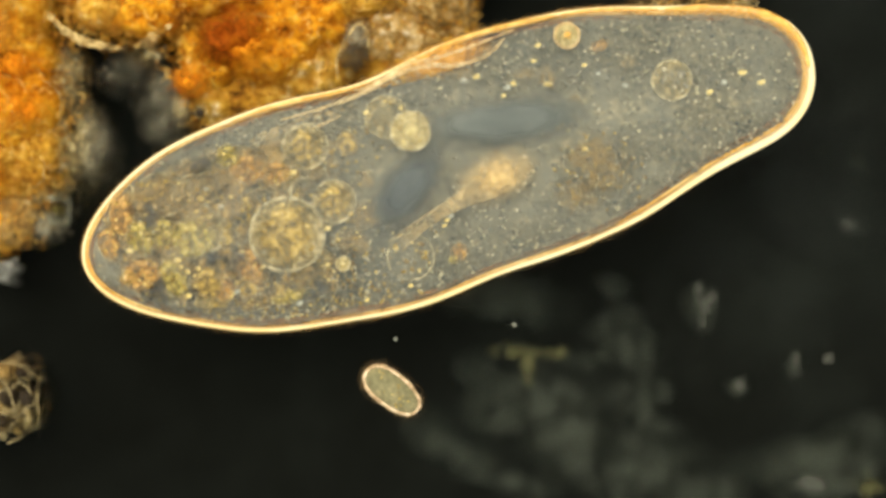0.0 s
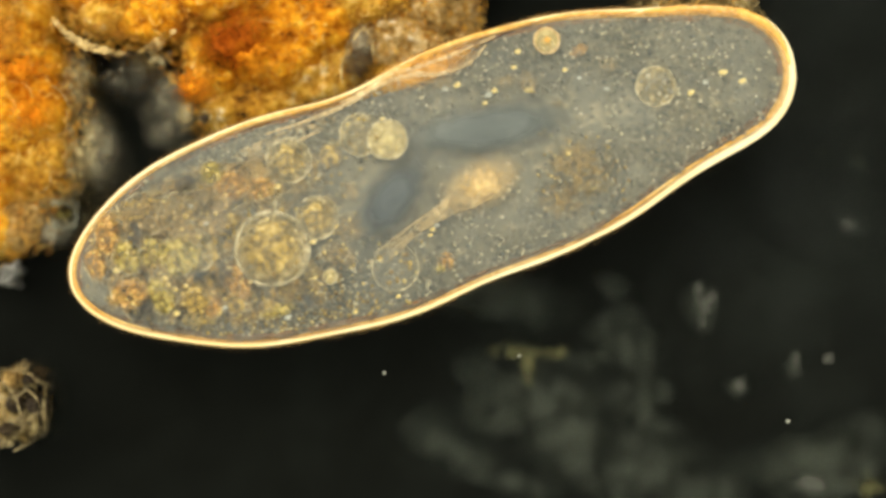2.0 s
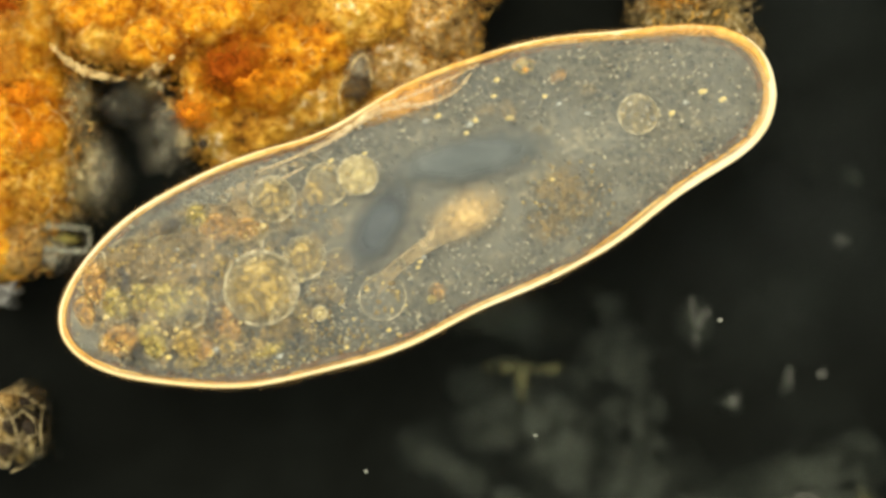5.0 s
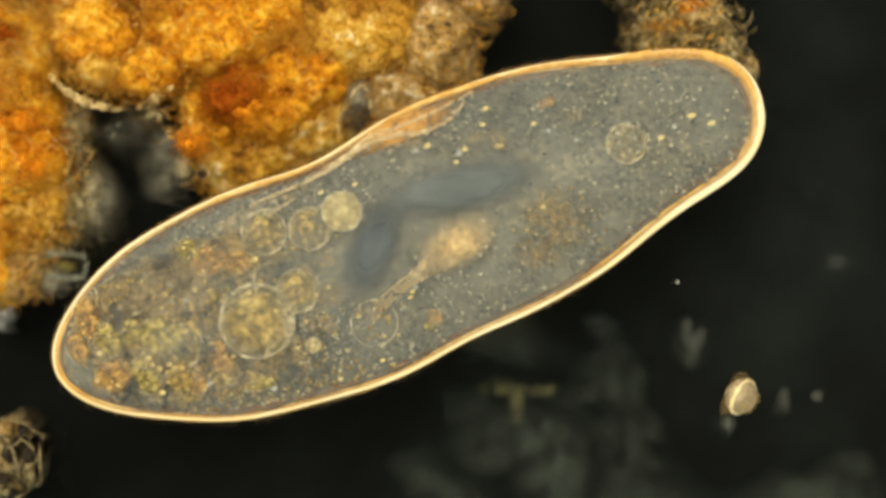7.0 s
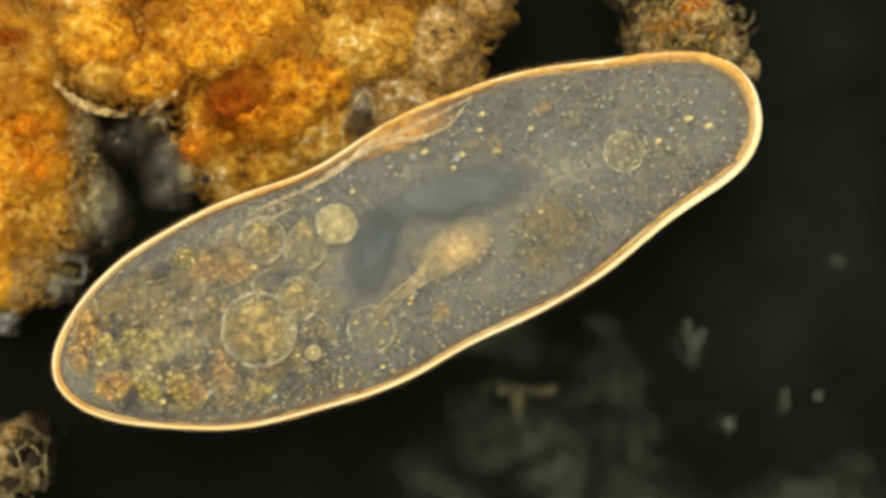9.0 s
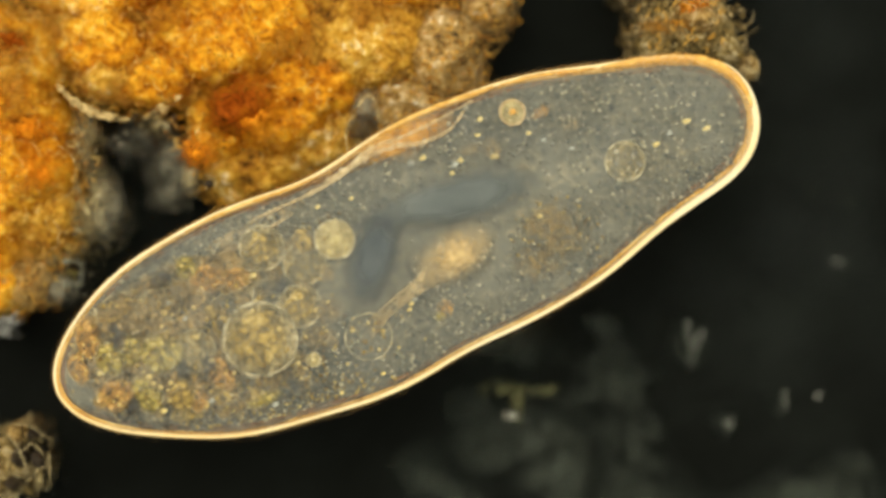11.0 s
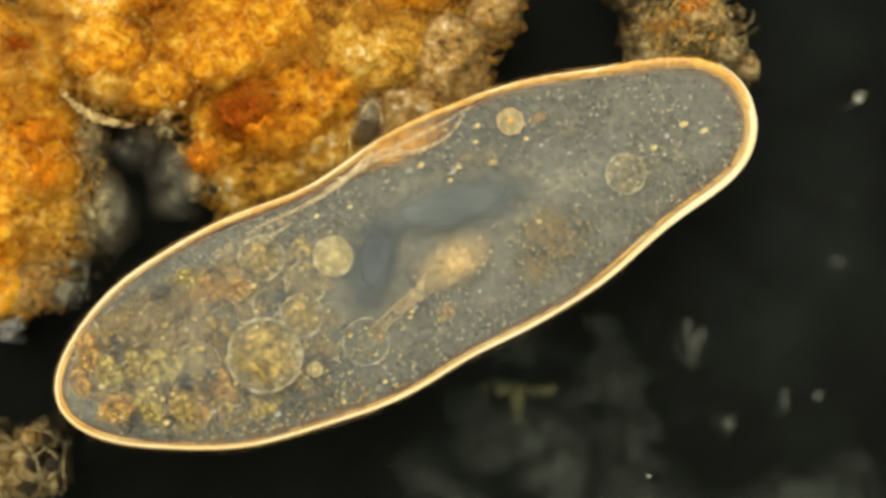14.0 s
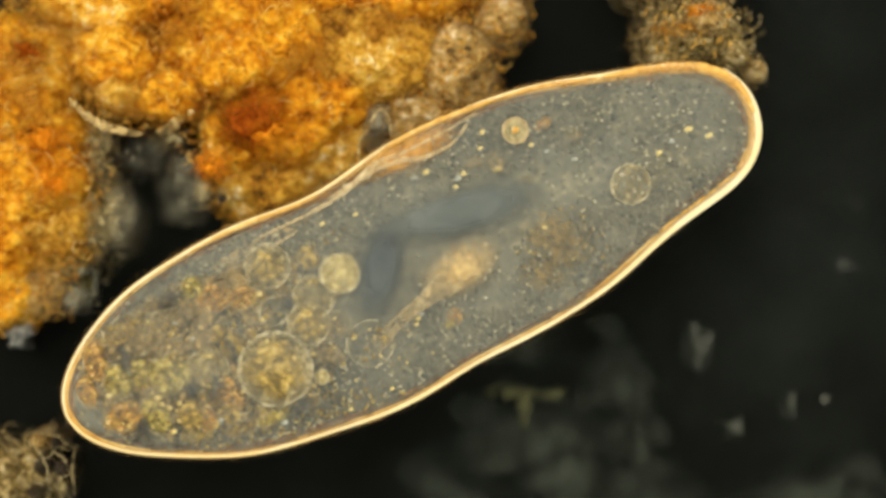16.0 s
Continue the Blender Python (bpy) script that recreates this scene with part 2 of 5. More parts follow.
GREY_SLIME = matter("grey_mucilage", [(0, (0.035, 0.036, 0.027)), (0.4, (0.15, 0.142, 0.098)), (1, (0.50, 0.46, 0.31))], 40, 280, opacity=(0.2, 0.95), blend=0.3, fade=(0.2, 1.0), span=0.2)
PALE_EDGE = matter("pale_edge", [(0, (0.45, 0.27, 0.07)), (1, (0.84, 0.64, 0.28))], 90, 250, rough=0.6, opacity=(-0.4, 0.85))
DULL_FIBRE = matter("dull_fibre", [(0, (0.22, 0.16, 0.06)), (1, (0.62, 0.50, 0.26))], 120, 300, rough=0.7, opacity=(-0.2, 0.75))
STRAND = matter("amber_strands", [(0, (0.26, 0.09, 0.01)), (0.5, (0.70, 0.36, 0.04)), (1, (0.94, 0.68, 0.22))], 60, 300, islands=0.6, opacity=(0.2, 0.9))
PALE_STRAND = matter("buff_strands", [(0, (0.18, 0.12, 0.04)), (0.5, (0.44, 0.32, 0.13)), (1, (0.80, 0.66, 0.38))], 60, 300, islands=0.6, opacity=(0.2, 0.9))
DETRITUS_GRAINS = matter("orange_grains", [(0, (0.09, 0.028, 0.004)), (0.3, (0.40, 0.155, 0.011)), (0.75, (0.66, 0.34, 0.03)), (1, (0.80, 0.54, 0.15))], 40, 300, islands=0.6)
GREY_GRAINS = matter("grey_tan_grains", [(0, (0.03, 0.028, 0.02)), (0.35, (0.12, 0.105, 0.075)), (0.75, (0.25, 0.22, 0.155)), (1, (0.42, 0.37, 0.27))], 40, 300, islands=0.7, opacity=(0.1, 0.7))
OLIVE_GRAINS = matter("olive_grains", [(0, (0.03, 0.02, 0.006)), (0.35, (0.20, 0.13, 0.03)), (0.7, (0.42, 0.28, 0.08)), (1, (0.78, 0.62, 0.34))], 40, 300, islands=0.7)
YELLOW_FLOC = matter("yellow_green_floc", [(0, (0.05, 0.052, 0.022)), (0.5, (0.15, 0.145, 0.06)), (1, (0.40, 0.38, 0.18))], 60, 200, islands=0.6, rough=1.0, sheen=0.0)
PALE_FLOC = matter("pale_floc", [(0, (0.05, 0.052, 0.043)), (1, (0.28, 0.28, 0.235))], 90, 260, islands=0.6, rough=1.0, sheen=0.0)
# blurred flocs, and the haze around them put into the same colour
GREY_FILM = matter("grey_green_film", [(0, (0.048, 0.057, 0.044)), (0.5, (0.090, 0.105, 0.080)), (1, (0.18, 0.20, 0.158))], 75, 340, opacity=(-0.12, 0.44), fade=(0.0, 0.98), blend=0.5, span=0.24, rough=1.0, sheen=0.0)
# faint grey sheets that paint the hazy glow of the background
BACKGROUND_GLOW = matter("background_glow", [(0, (0.035, 0.041, 0.037)), (1, (0.075, 0.085, 0.075))], 40, 200, opacity=(-0.04, 0.16), fade=(0.0, 1.0), rough=1.0, sheen=0.0)
YELLOW_FILM = matter("yellow_green_film", [(0, (0.07, 0.075, 0.040)), (1, (0.30, 0.31, 0.17))], 110, 320, opacity=(-0.3, 0.62), fade=(0.0, 1.0), rough=1.0, sheen=0.0)
PALE_FILM = matter("pale_film", [(0, (0.06, 0.064, 0.058)), (1, (0.22, 0.225, 0.20))], 60, 160, opacity=(0.0, 0.7), fade=(0.0, 1.0), rough=1.0, sheen=0.0)
SWIMMER = matter("pale_flagellate", [(0, (0.11, 0.105, 0.08)), (1, (0.30, 0.285, 0.22))], 120, 400, opacity=(0.5, 1.0), rough=0.7)
WISP = matter("pale_wisp", [(0, (0.14, 0.14, 0.12)), (1, (0.5, 0.5, 0.44))], 60, 200, opacity=(0.2, 0.9), rough=0.8)
CILIATE_BODY = matter("buff_ciliate", [(0, (0.27, 0.20, 0.10)), (0.5, (0.42, 0.32, 0.17)), (1, (0.58, 0.45, 0.26))], 70, 400, bump=0.3, blend=0.45)
GREY_CILIATE = matter("grey_olive_ciliate", [(0, (0.12, 0.11, 0.055)), (0.5, (0.22, 0.20, 0.10)), (1, (0.40, 0.32, 0.16))], 90, 500, bump=0.4, blend=0.55)
GLASSY = matter("glassy_frustule", [(0, (0.20, 0.20, 0.14)), (1, (0.5, 0.5, 0.36))], 60, 300, opacity=(0.1, 0.7), rough=0.2, sheen=0.5)
CHLOROPLAST = matter("olive_chloroplast", [(0, (0.12, 0.10, 0.02)), (1, (0.34, 0.29, 0.07))], 90, 300, opacity=(0.3, 0.8), fade=(0.2, 1.0))


# ---- mesh helpers ----
def mesh(verts, faces, smooth=True):
    me = bpy.data.meshes.new("mesh")
    me.from_pydata([(v[0] * BIG, v[1] * BIG, v[2] * BIG) for v in verts], [], faces)
    me.update()
    if smooth:
        me.polygons.foreach_set("use_smooth", [True] * len(me.polygons))
    return me


def part(name, me, material, parent, label="", at=(0, 0, 0)):
    if not me.materials:
        me.materials.append(material)
    ob = new(name, me)
    ob.parent = parent
    ob.location = Vector(at) * BIG
    return tagged(ob, label)


def thing(name, label, category, group="", kind=""):
    ob = tagged(new(name), label, category, group, kind)
    return ob


def tube(points, radius, sides=8, closed=False, flat=1.0):
    """A tube along points; radius is a number or a list along it."""
    pts = [Vector(p) for p in points]
    n = len(pts)
    verts, faces = [], []
    for i, p in enumerate(pts):
        a, b = (pts[i - 1], pts[(i + 1) % n]) if closed else (pts[max(i - 1, 0)], pts[min(i + 1, n - 1)])
        d = (b - a).normalized()
        side = d.cross(Vector((0, 0, 1)))
        side = side.normalized() if side.length > 1e-6 else Vector((1, 0, 0))
        rise = side.cross(d)
        r = radius[i] if isinstance(radius, (list, tuple)) else radius
        for k in range(sides):
            w = 2 * math.pi * k / sides
            verts.append(p + side * (r * math.cos(w)) + rise * (r * flat * math.sin(w)))
    for i in range(n if closed else n - 1):
        for k in range(sides):
            j, k2 = (i + 1) % n, (k + 1) % sides
            faces.append((i * sides + k, i * sides + k2, j * sides + k2, j * sides + k))
    if not closed:
        faces += [tuple(range(sides))[::-1], tuple(range((n - 1) * sides, n * sides))]
    return verts, faces


def smooth_line(ctrl, n):
    """n points on a smooth line through a few control points."""
    c = [Vector(p) for p in ctrl]
    c = [c[0] * 2 - c[1]] + c + [c[-1] * 2 - c[-2]]
    out = []
    for i in range(n):
        u = (len(c) - 3) * i / (n - 1)
        k = min(int(u), len(c) - 4)
        u -= k
        p0, p1, p2, p3 = c[k:k + 4]
        out.append(0.5 * (2 * p1 + (p2 - p0) * u + (2 * p0 - 5 * p1 + 4 * p2 - p3) * u * u + (3 * p1 - p0 - 3 * p2 + p3) * u ** 3))
    return out


def icosphere(sub):
    bm = bmesh.new()
    bmesh.ops.create_icosphere(bm, subdivisions=sub, radius=1)
    v = [x.co.copy() for x in bm.verts]
    f = [tuple(q.index for q in p.verts) for p in bm.faces]
    bm.free()
    return v, f


ICO = {k: icosphere(k) for k in (0, 1, 2, 3, 4)}


def blob(rx, ry, rz, sub=3, rough=0.1, grain=2.0, seed=0):
    """An uneven rounded lump."""
    v, f = ICO[sub]
    off = Vector((seed * 7.3, seed * 3.1, seed * 1.7))
    out = []
    for p in v:
        k = 1 + rough * noise.fractal(p * grain + off, 1.0, 2.0, 3)
        out.append(Vector((p.x * rx * k, p.y * ry * k, p.z * rz * k)))
    return out, f


def dome(rx, ry, rz, sub=3, rough=0.1, grain=2.0, seed=0):
    """The upper side of an uneven lump: a low rounded cap."""
    v, f = blob(rx, ry, rz, sub, rough, grain, seed)
    unit = ICO[sub][0]
    kept = [q for q in f if sum(unit[i].z for i in q) / len(q) > -0.12]
    order = {i: n for n, i in enumerate(sorted({i for q in kept for i in q}))}
    return [v[i] for i in order], [tuple(order[i] for i in q) for q in kept]


def grains(places, sub=1, seed=0, squash=0.7):
    """Many small lumps in one mesh; places are (x, y, z, radius)."""
    rng = random.Random(seed)
    v, f = ICO[sub]
    verts, faces = [], []
    for x, y, z, r in places:
        o = len(verts)
        turn = Euler((rng.uniform(0, 6), rng.uniform(0, 6), rng.uniform(0, 6))).to_matrix()
        sx, sy, sz = rng.uniform(0.6, 1.3), rng.uniform(0.6, 1.2), rng.uniform(0.5, 1.0)
        for p in v:
            q = turn @ Vector((p.x * sx, p.y * sy, p.z * sz)) * r
            verts.append((x + q.x, y + q.y, z + q.z * squash))
        faces += [tuple(i + o for i in t) for t in f]
    return verts, faces


# ---- the slide ----
def build_slide():
    w, d, h = 1.3, 0.9, 0.06
    v = [(sx * w, sy * d, z) for z in (0, -h) for sx, sy in ((-1, -1), (1, -1), (1, 1), (-1, 1))]
    f = [(0, 1, 2, 3), (7, 6, 5, 4)] + [(i, i + 4, (i + 1) % 4 + 4, (i + 1) % 4) for i in range(4)]
    ob = new("ground", mesh(v, f, False))
    ob.data.materials.append(SLIDE)
    tagged(ob, "dark glass microscope slide under the drop of pond water", "slide", kind="structure")


# ---- detritus: uneven mounds of organic matter resting on the slide ----
def mound(gx, gy, rx, ry, h, turn=0, seed=0, base=0.0, origin=(0, 0), ragged=0.2):
    """One mound on the slide, with a ragged edge and a lumpy top. Returns mesh data and points on it for grains."""
    h *= 1.45
    c = plan(gx, gy, h * 0.85)
    c.x -= origin[0]
    c.y -= origin[1]
    s = STEP * (LENS_Z - h * 0.85)
    rings, segs = 34, 110
    off = Vector((seed * 5.1, seed * 2.3, 0.7 * seed))
    ca, sa = math.cos(radians(turn)), math.sin(radians(turn))
    rng = random.Random(seed)

    def place(rho, a):
        d = Vector((math.cos(a), math.sin(a), 0))
        edge = 1 + ragged * noise.fractal(d * 1.6 + off, 1.0, 2.0, 5) + 0.05 * noise.fractal(d * 9 + off, 1.0, 2.0, 2)
        x, y = d.x * rx * s * edge * rho, d.y * ry * s * edge * rho
        x, y = x * ca - y * sa, x * sa + y * ca
        top = max(0.0, 1 - rho ** 4.0) ** 0.5
        q = Vector((x + c.x, y + c.y, 0)) * 1.0
        lumps = 0.12 * noise.fractal(q * 45 + off, 1.0, 2.0, 3) + 0.05 * noise.fractal(q * 170 + off, 1.0, 2.0, 2)
        return Vector((x + c.x, y + c.y, base + h * top * max(0.15, 0.86 + lumps)))

    verts = [place(0, 0)] + [place((i + 1) / rings, 2 * math.pi * k / segs) for i in range(rings) for k in range(segs)]
    faces = [(0, 1 + k, 1 + (k + 1) % segs) for k in range(segs)]
    for i in range(rings - 1):
        a, b = 1 + i * segs, 1 + (i + 1) * segs
        faces += [(a + k, b + k, b + (k + 1) % segs, a + (k + 1) % segs) for k in range(segs)]
    count = int(rx * ry / 17)
    spots = []
    for _ in range(count):
        p = place(math.sqrt(rng.random()) * 1.03, rng.uniform(0, 2 * math.pi))
        spots.append((p.x, p.y, max(p.z, h * rng.uniform(0.4, 0.8)), rng.choice((1.1, 1.4, 1.8, 2.2, 2.7, 3.6)) * s))
    return verts, faces, spots


def detritus(name, label, group, lobes, grain_mat):
    """A clump of mounds; lobes are (kind, x, y, rx, ry, height, turn, base)."""
    first = plan(lobes[0][1], lobes[0][2], 0)
    top = thing(name, label, "detritus", group)
    top.location = (first.x * BIG, first.y * BIG, 0)
    spots, slime = [], []
    for i, (kind, gx, gy, rx, ry, h, turn, base) in enumerate(lobes):
        word, mat = kind
        v, f, sp = mound(gx, gy, rx, ry, h, turn, seed=i + len(label), base=base, origin=(first.x, first.y), ragged=0.45 if mat in (RUST, VERMILION, UMBER) else 0.2)
        part(word, mesh(v, f), mat, top)
        if mat in (GREY_SLIME, FRINGE):
            slime += sp
        elif mat not in (RUST, VERMILION, UMBER, GAP_DARK, GAP_BLACK):
            spots += sp
    v, f = grains(spots, 1, len(label))
    tagged(part("granular_matter", mesh(v, f), grain_mat, top), kind="stuff")
    # fine curled strands over the grains
    rng = random.Random(len(label))
    verts, faces = [], []
    for x, y, z, _ in spots[::6]:
        a, bend, step = rng.uniform(0, 6.283), rng.uniform(-0.7, 0.7), rng.uniform(2.5, 6.0) * STEP
        pts, p = [], Vector((x, y, z + 0.0006))
        for _ in range(7):
            pts.append(p.copy())
            a += bend
            p += Vector((math.cos(a) * step, math.sin(a) * step, rng.uniform(-0.0004, 0.0004)))
        v, f = tube(pts, [STEP * w for w in (0.3, 0.6, 0.8, 0.9, 0.8, 0.6, 0.3)], 4)
        o = len(verts)
        verts += v
        faces += [tuple(k + o for k in q) for q in f]
    tagged(part("fibrous_matter", mesh(verts, faces), STRAND if grain_mat is DETRITUS_GRAINS else PALE_STRAND, top), kind="stuff")
    if slime:
        v, f = grains(slime[::7], 1, len(label) + 1)
        tagged(part("slime_matter", mesh(v, f), GREY_GRAINS, top, "grey-tan grains in the slime"), kind="stuff")
    return top


A_, O_, T_, L_ = ("amber_lobe", AMBER), ("ochre_lobe", OCHRE), ("tan_lobe", TAN), ("olive_lobe", OLIVE)
# raised patches whose colour holds the dark of gaps
H_, P_ = ("dark_gap_patch", GAP_DARK), ("black_gap_patch", GAP_BLACK)
F_ = ("olive_fringe", FRINGE)
B_ = ("brown_patch", UMBER)
R_, V_, G_ = ("rust_patch", RUST), ("red_patch", VERMILION), ("mucilage", GREY_SLIME)


def build_main_detritus():
    d = detritus("detritus_clump", "large lumpy clump of orange and amber detritus on the slide", "detritus on the slide", [
        (O_, 300, -90, 310, 150, 0.046, 0, 0), (O_, 560, 20, 240, 176, 0.044, 8, 0), (A_, 480, 40, 190, 130, 0.056, 10, 0), (A_, 400, -80, 210, 140, 0.058, 0, 0), (O_, 610, -60, 190, 140, 0.055, -8, 0),
        (A_, 365, 100, 72, 92, 0.052, 15, 0), (O_, 445, 165, 118, 80, 0.046, 16, 0), (O_, 570, 105, 130, 82, 0.048, 18, 0),
        (T_, 715, 55, 118, 92, 0.050, 20, 0), (T_, 770, -30, 88, 112, 0.053, 0, 0), (T_, 848, -112, 62, 66, 0.045, 0, 0),
        (A_, 640, -190, 240, 110, 0.055, 0, 0), (O_, 200, -30, 130, 118, 0.050, 0, 0), (A_, 150, -170, 200, 120, 0.052, 0, 0),
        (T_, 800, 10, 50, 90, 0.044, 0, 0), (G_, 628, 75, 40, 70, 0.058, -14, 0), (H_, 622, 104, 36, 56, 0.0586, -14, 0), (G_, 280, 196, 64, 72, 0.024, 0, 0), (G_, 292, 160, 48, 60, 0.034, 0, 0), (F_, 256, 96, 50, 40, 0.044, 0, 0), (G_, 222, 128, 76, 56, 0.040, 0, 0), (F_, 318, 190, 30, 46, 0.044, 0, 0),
        (R_, 412, 60, 120, 64, 0.0600, 40, 0), (R_, 396, 80, 80, 58, 0.0604, 20, 0), (V_, 425, 75, 100, 66, 0.0590, 38, 0), (V_, 338, 138, 56, 50, 0.0640, 0, 0), (V_, 330, 148, 40, 34, 0.0645, 0, 0), (V_, 500, 20, 110, 60, 0.0590, 30, 0), (B_, 275, -100, 60, 46, 0.060, 0, 0), (B_, 300, -150, 50, 60, 0.060, 0, 0), (B_, 640, -110, 90, 50, 0.0585, 10, 0), (B_, 490, -50, 140, 84, 0.0605, 8, 0), (A_, 255, 14, 96, 60, 0.054, 10, 0), (A_, 150, -50, 110, 80, 0.055, 0, 0), (B_, 185, 34, 70, 40, 0.0565, 0, 0),
        (A_, 345, -40, 56, 70, 0.0595, 0, 0), (O_, 700, 118, 130, 62, 0.042, 22, 0), (O_, 450, 205, 110, 52, 0.040, 16, 0), (O_, 790, 60, 66, 60, 0.042, 20, 0)], DETRITUS_GRAINS)
    o = d.location / BIG
    ridge = [plan(x, y, 0.078) - o for x, y in ((84, 22), (106, 47), (131, 64), (160, 76), (190, 83), (216, 86))]
    v, f = tube(smooth_line(ridge, 40), [0.0004 + 0.0011 * math.sin(math.pi * (i + 0.5) / 40) + 0.0016 * abs(noise.noise(Vector((i * 0.23, 5, 0)))) for i in range(40)], 8, flat=0.7)
    part("pale_rim", mesh(v, f), PALE_EDGE, d, "pale cream rim along the clump's edge")
    finger = [plan(x, y, 0.077) - o for x, y in ((236, 84), (262, 74), (284, 56), (304, 44))]
    v, f = tube(smooth_line(finger, 30), [0.0004 + 0.0022 * math.sin(math.pi * (i + 0.5) / 30) * (0.7 + 0.5 * noise.noise(Vector((i * 0.2, 9, 0)))) for i in range(30)], 8, flat=0.6)
    part("pale_rim", mesh(v, f), PALE_EDGE, d)
    pocket = [plan(x, y, 0.080) - o for x, y in ((598, 140), (596, 108), (612, 72), (634, 42), (650, 62), (652, 100))]
    v, f = tube(smooth_line(pocket, 30), [0.0002 + 0.0009 * abs(noise.noise(Vector((i * 0.3, 2, 0)))) for i in range(30)], 8)
    part("pale_rim", mesh(v, f), PALE_EDGE, d)
    for x, y, r in ((354, 200, 11),):
        c = plan(x, y, 0.074) - o
        turns = np.linspace(0, 2 * math.pi, 28, endpoint=False)
        bend = [1 + 0.22 * noise.noise(Vector((math.cos(a) * 1.4, math.sin(a) * 1.4, r))) for a in turns]
        v, f = tube([c + Vector((math.cos(a), math.sin(a) * 0.92, 0)) * r * k * STEP for a, k in zip(turns, bend)], [0.0002 + 0.0022 * abs(k - 0.97) for k in bend], 8, True)
        part("bubble_ring", mesh(v, f), PALE_EDGE, d, "small pale ring of an empty bubble")
        # solid lump; the empty bubble's dark is only its colour
        v, f = blob(r * STEP * 0.9, r * STEP * 0.9, 0.002, 2, 0.05, 2, r)
        part("bubble", mesh([p + c for p in v], f), GAP_BLACK, d, "lump coloured with the dark of an empty bubble")
    return d


def build_left_detritus():
    d = detritus("detritus_clump", "orange detritus clump with a grey slimy fringe on the slide", "detritus on the slide", [
        (O_, -30, 190, 140, 250, 0.044, 0, 0), (A_, 10, 150, 118, 150, 0.054, 0, 0), (O_, 58, 262, 62, 96, 0.050, 0, 0), (A_, -50, 10, 150, 150, 0.055, 0, 0), (A_, -90, 250, 130, 170, 0.052, 0, 0),
        (G_, 160, 250, 52, 92, 0.036, -8, 0), (F_, 132, 240, 62, 110, 0.046, -8, 0), (F_, 118, 140, 56, 90, 0.046, 0, 0), (F_, 62, 346, 84, 60, 0.029, 0, 0), (T_, 15, 385, 70, 60, 0.040, 0, 0), (G_, 70, 400, 60, 44, 0.036, 0, 0), (V_, 40, 192, 74, 50, 0.0600, 20, 0), (B_, 20, 215, 60, 40, 0.0602, 10, 0),
        (R_, -16, -30, 60, 60, 0.060, 0, 0), (B_, 0, 60, 90, 90, 0.059, 0, 0), (B_, 10, -30, 120, 110, 0.0595, 0, 0), (V_, 30, 110, 60, 40, 0.0585, 0, 0), (A_, -60, 380, 90, 90, 0.045, 0, 0)], DETRITUS_GRAINS)
    for cx, cy, rx, ry, start, stop in ((52, 190, 58, 54, -80, 130), (78, 262, 26, 34, -120, 160), (30, 300, 50, 40, -60, 60), (108, 214, 22, 60, -70, 80)):
        pts = []
        for k in range(26):
            a = radians(start + (stop - start) * k / 25)
            wob = 1 + 0.12 * noise.noise(Vector((k * 0.25, cx, 0)))
            pts.append(plan(cx + rx * wob * math.cos(a), cy + ry * wob * math.sin(a), 0.079) - d.location / BIG)
        v, f = tube(pts, [STEP * (0.3 + 1.7 * abs(noise.noise(Vector((k * 0.22, cy, 3))))) for k in range(26)], 6)
        part("golden_edge", mesh(v, f), PALE_EDGE, d, "golden edge of a lobe")
    return d


def build_far_detritus():
    d = detritus("detritus_clump", "olive brown granular detritus clump standing on the slide", "detritus on the slide", [
        (L_, 1236, -30, 112, 84, 0.056, 0, 0), (L_, 1200, 10, 70, 46, 0.052, 0, 0), (L_, 1300, 10, 50, 50, 0.05, 0, 0), (T_, 1347, 48, 26, 28, 0.046, 0, 0),
        (T_, 1262, -40, 60, 36, 0.062, 0, 0), (B_, 1205, -24, 70, 34, 0.0600, 0, 0), (V_, 1252, -58, 54, 30, 0.0600, 20, 0), (F_, 1345, 60, 34, 30, 0.050, 0, 0), (L_, 1200, -150, 130, 90, 0.056, 0, 0)], OLIVE_GRAINS)
    rng = random.Random(33)
    for n in range(44):
        x, y, a, bend = rng.uniform(1140, 1310), rng.uniform(-72, 26), rng.uniform(0, 6.283), rng.uniform(-1.0, 1.0)
        pts, p = [], Vector((x, y, 0))
        for _ in range(6):
            pts.append(plan(p.x, p.y, 0.086) - d.location / BIG)
            a += bend
            p += Vector((math.cos(a), math.sin(a), 0)) * rng.uniform(2.5, 4.5)
        v, f = tube(smooth_line(pts, 14), [STEP * (0.3 + 1.0 * math.sin(math.pi * (k + 0.5) / 14)) for k in range(14)], 5)
        part("curled_fibre", mesh(v, f), STRAND if n % 3 else DULL_FIBRE, d, "curled amber fibre" if n % 3 else "curled buff fibre")
    return d


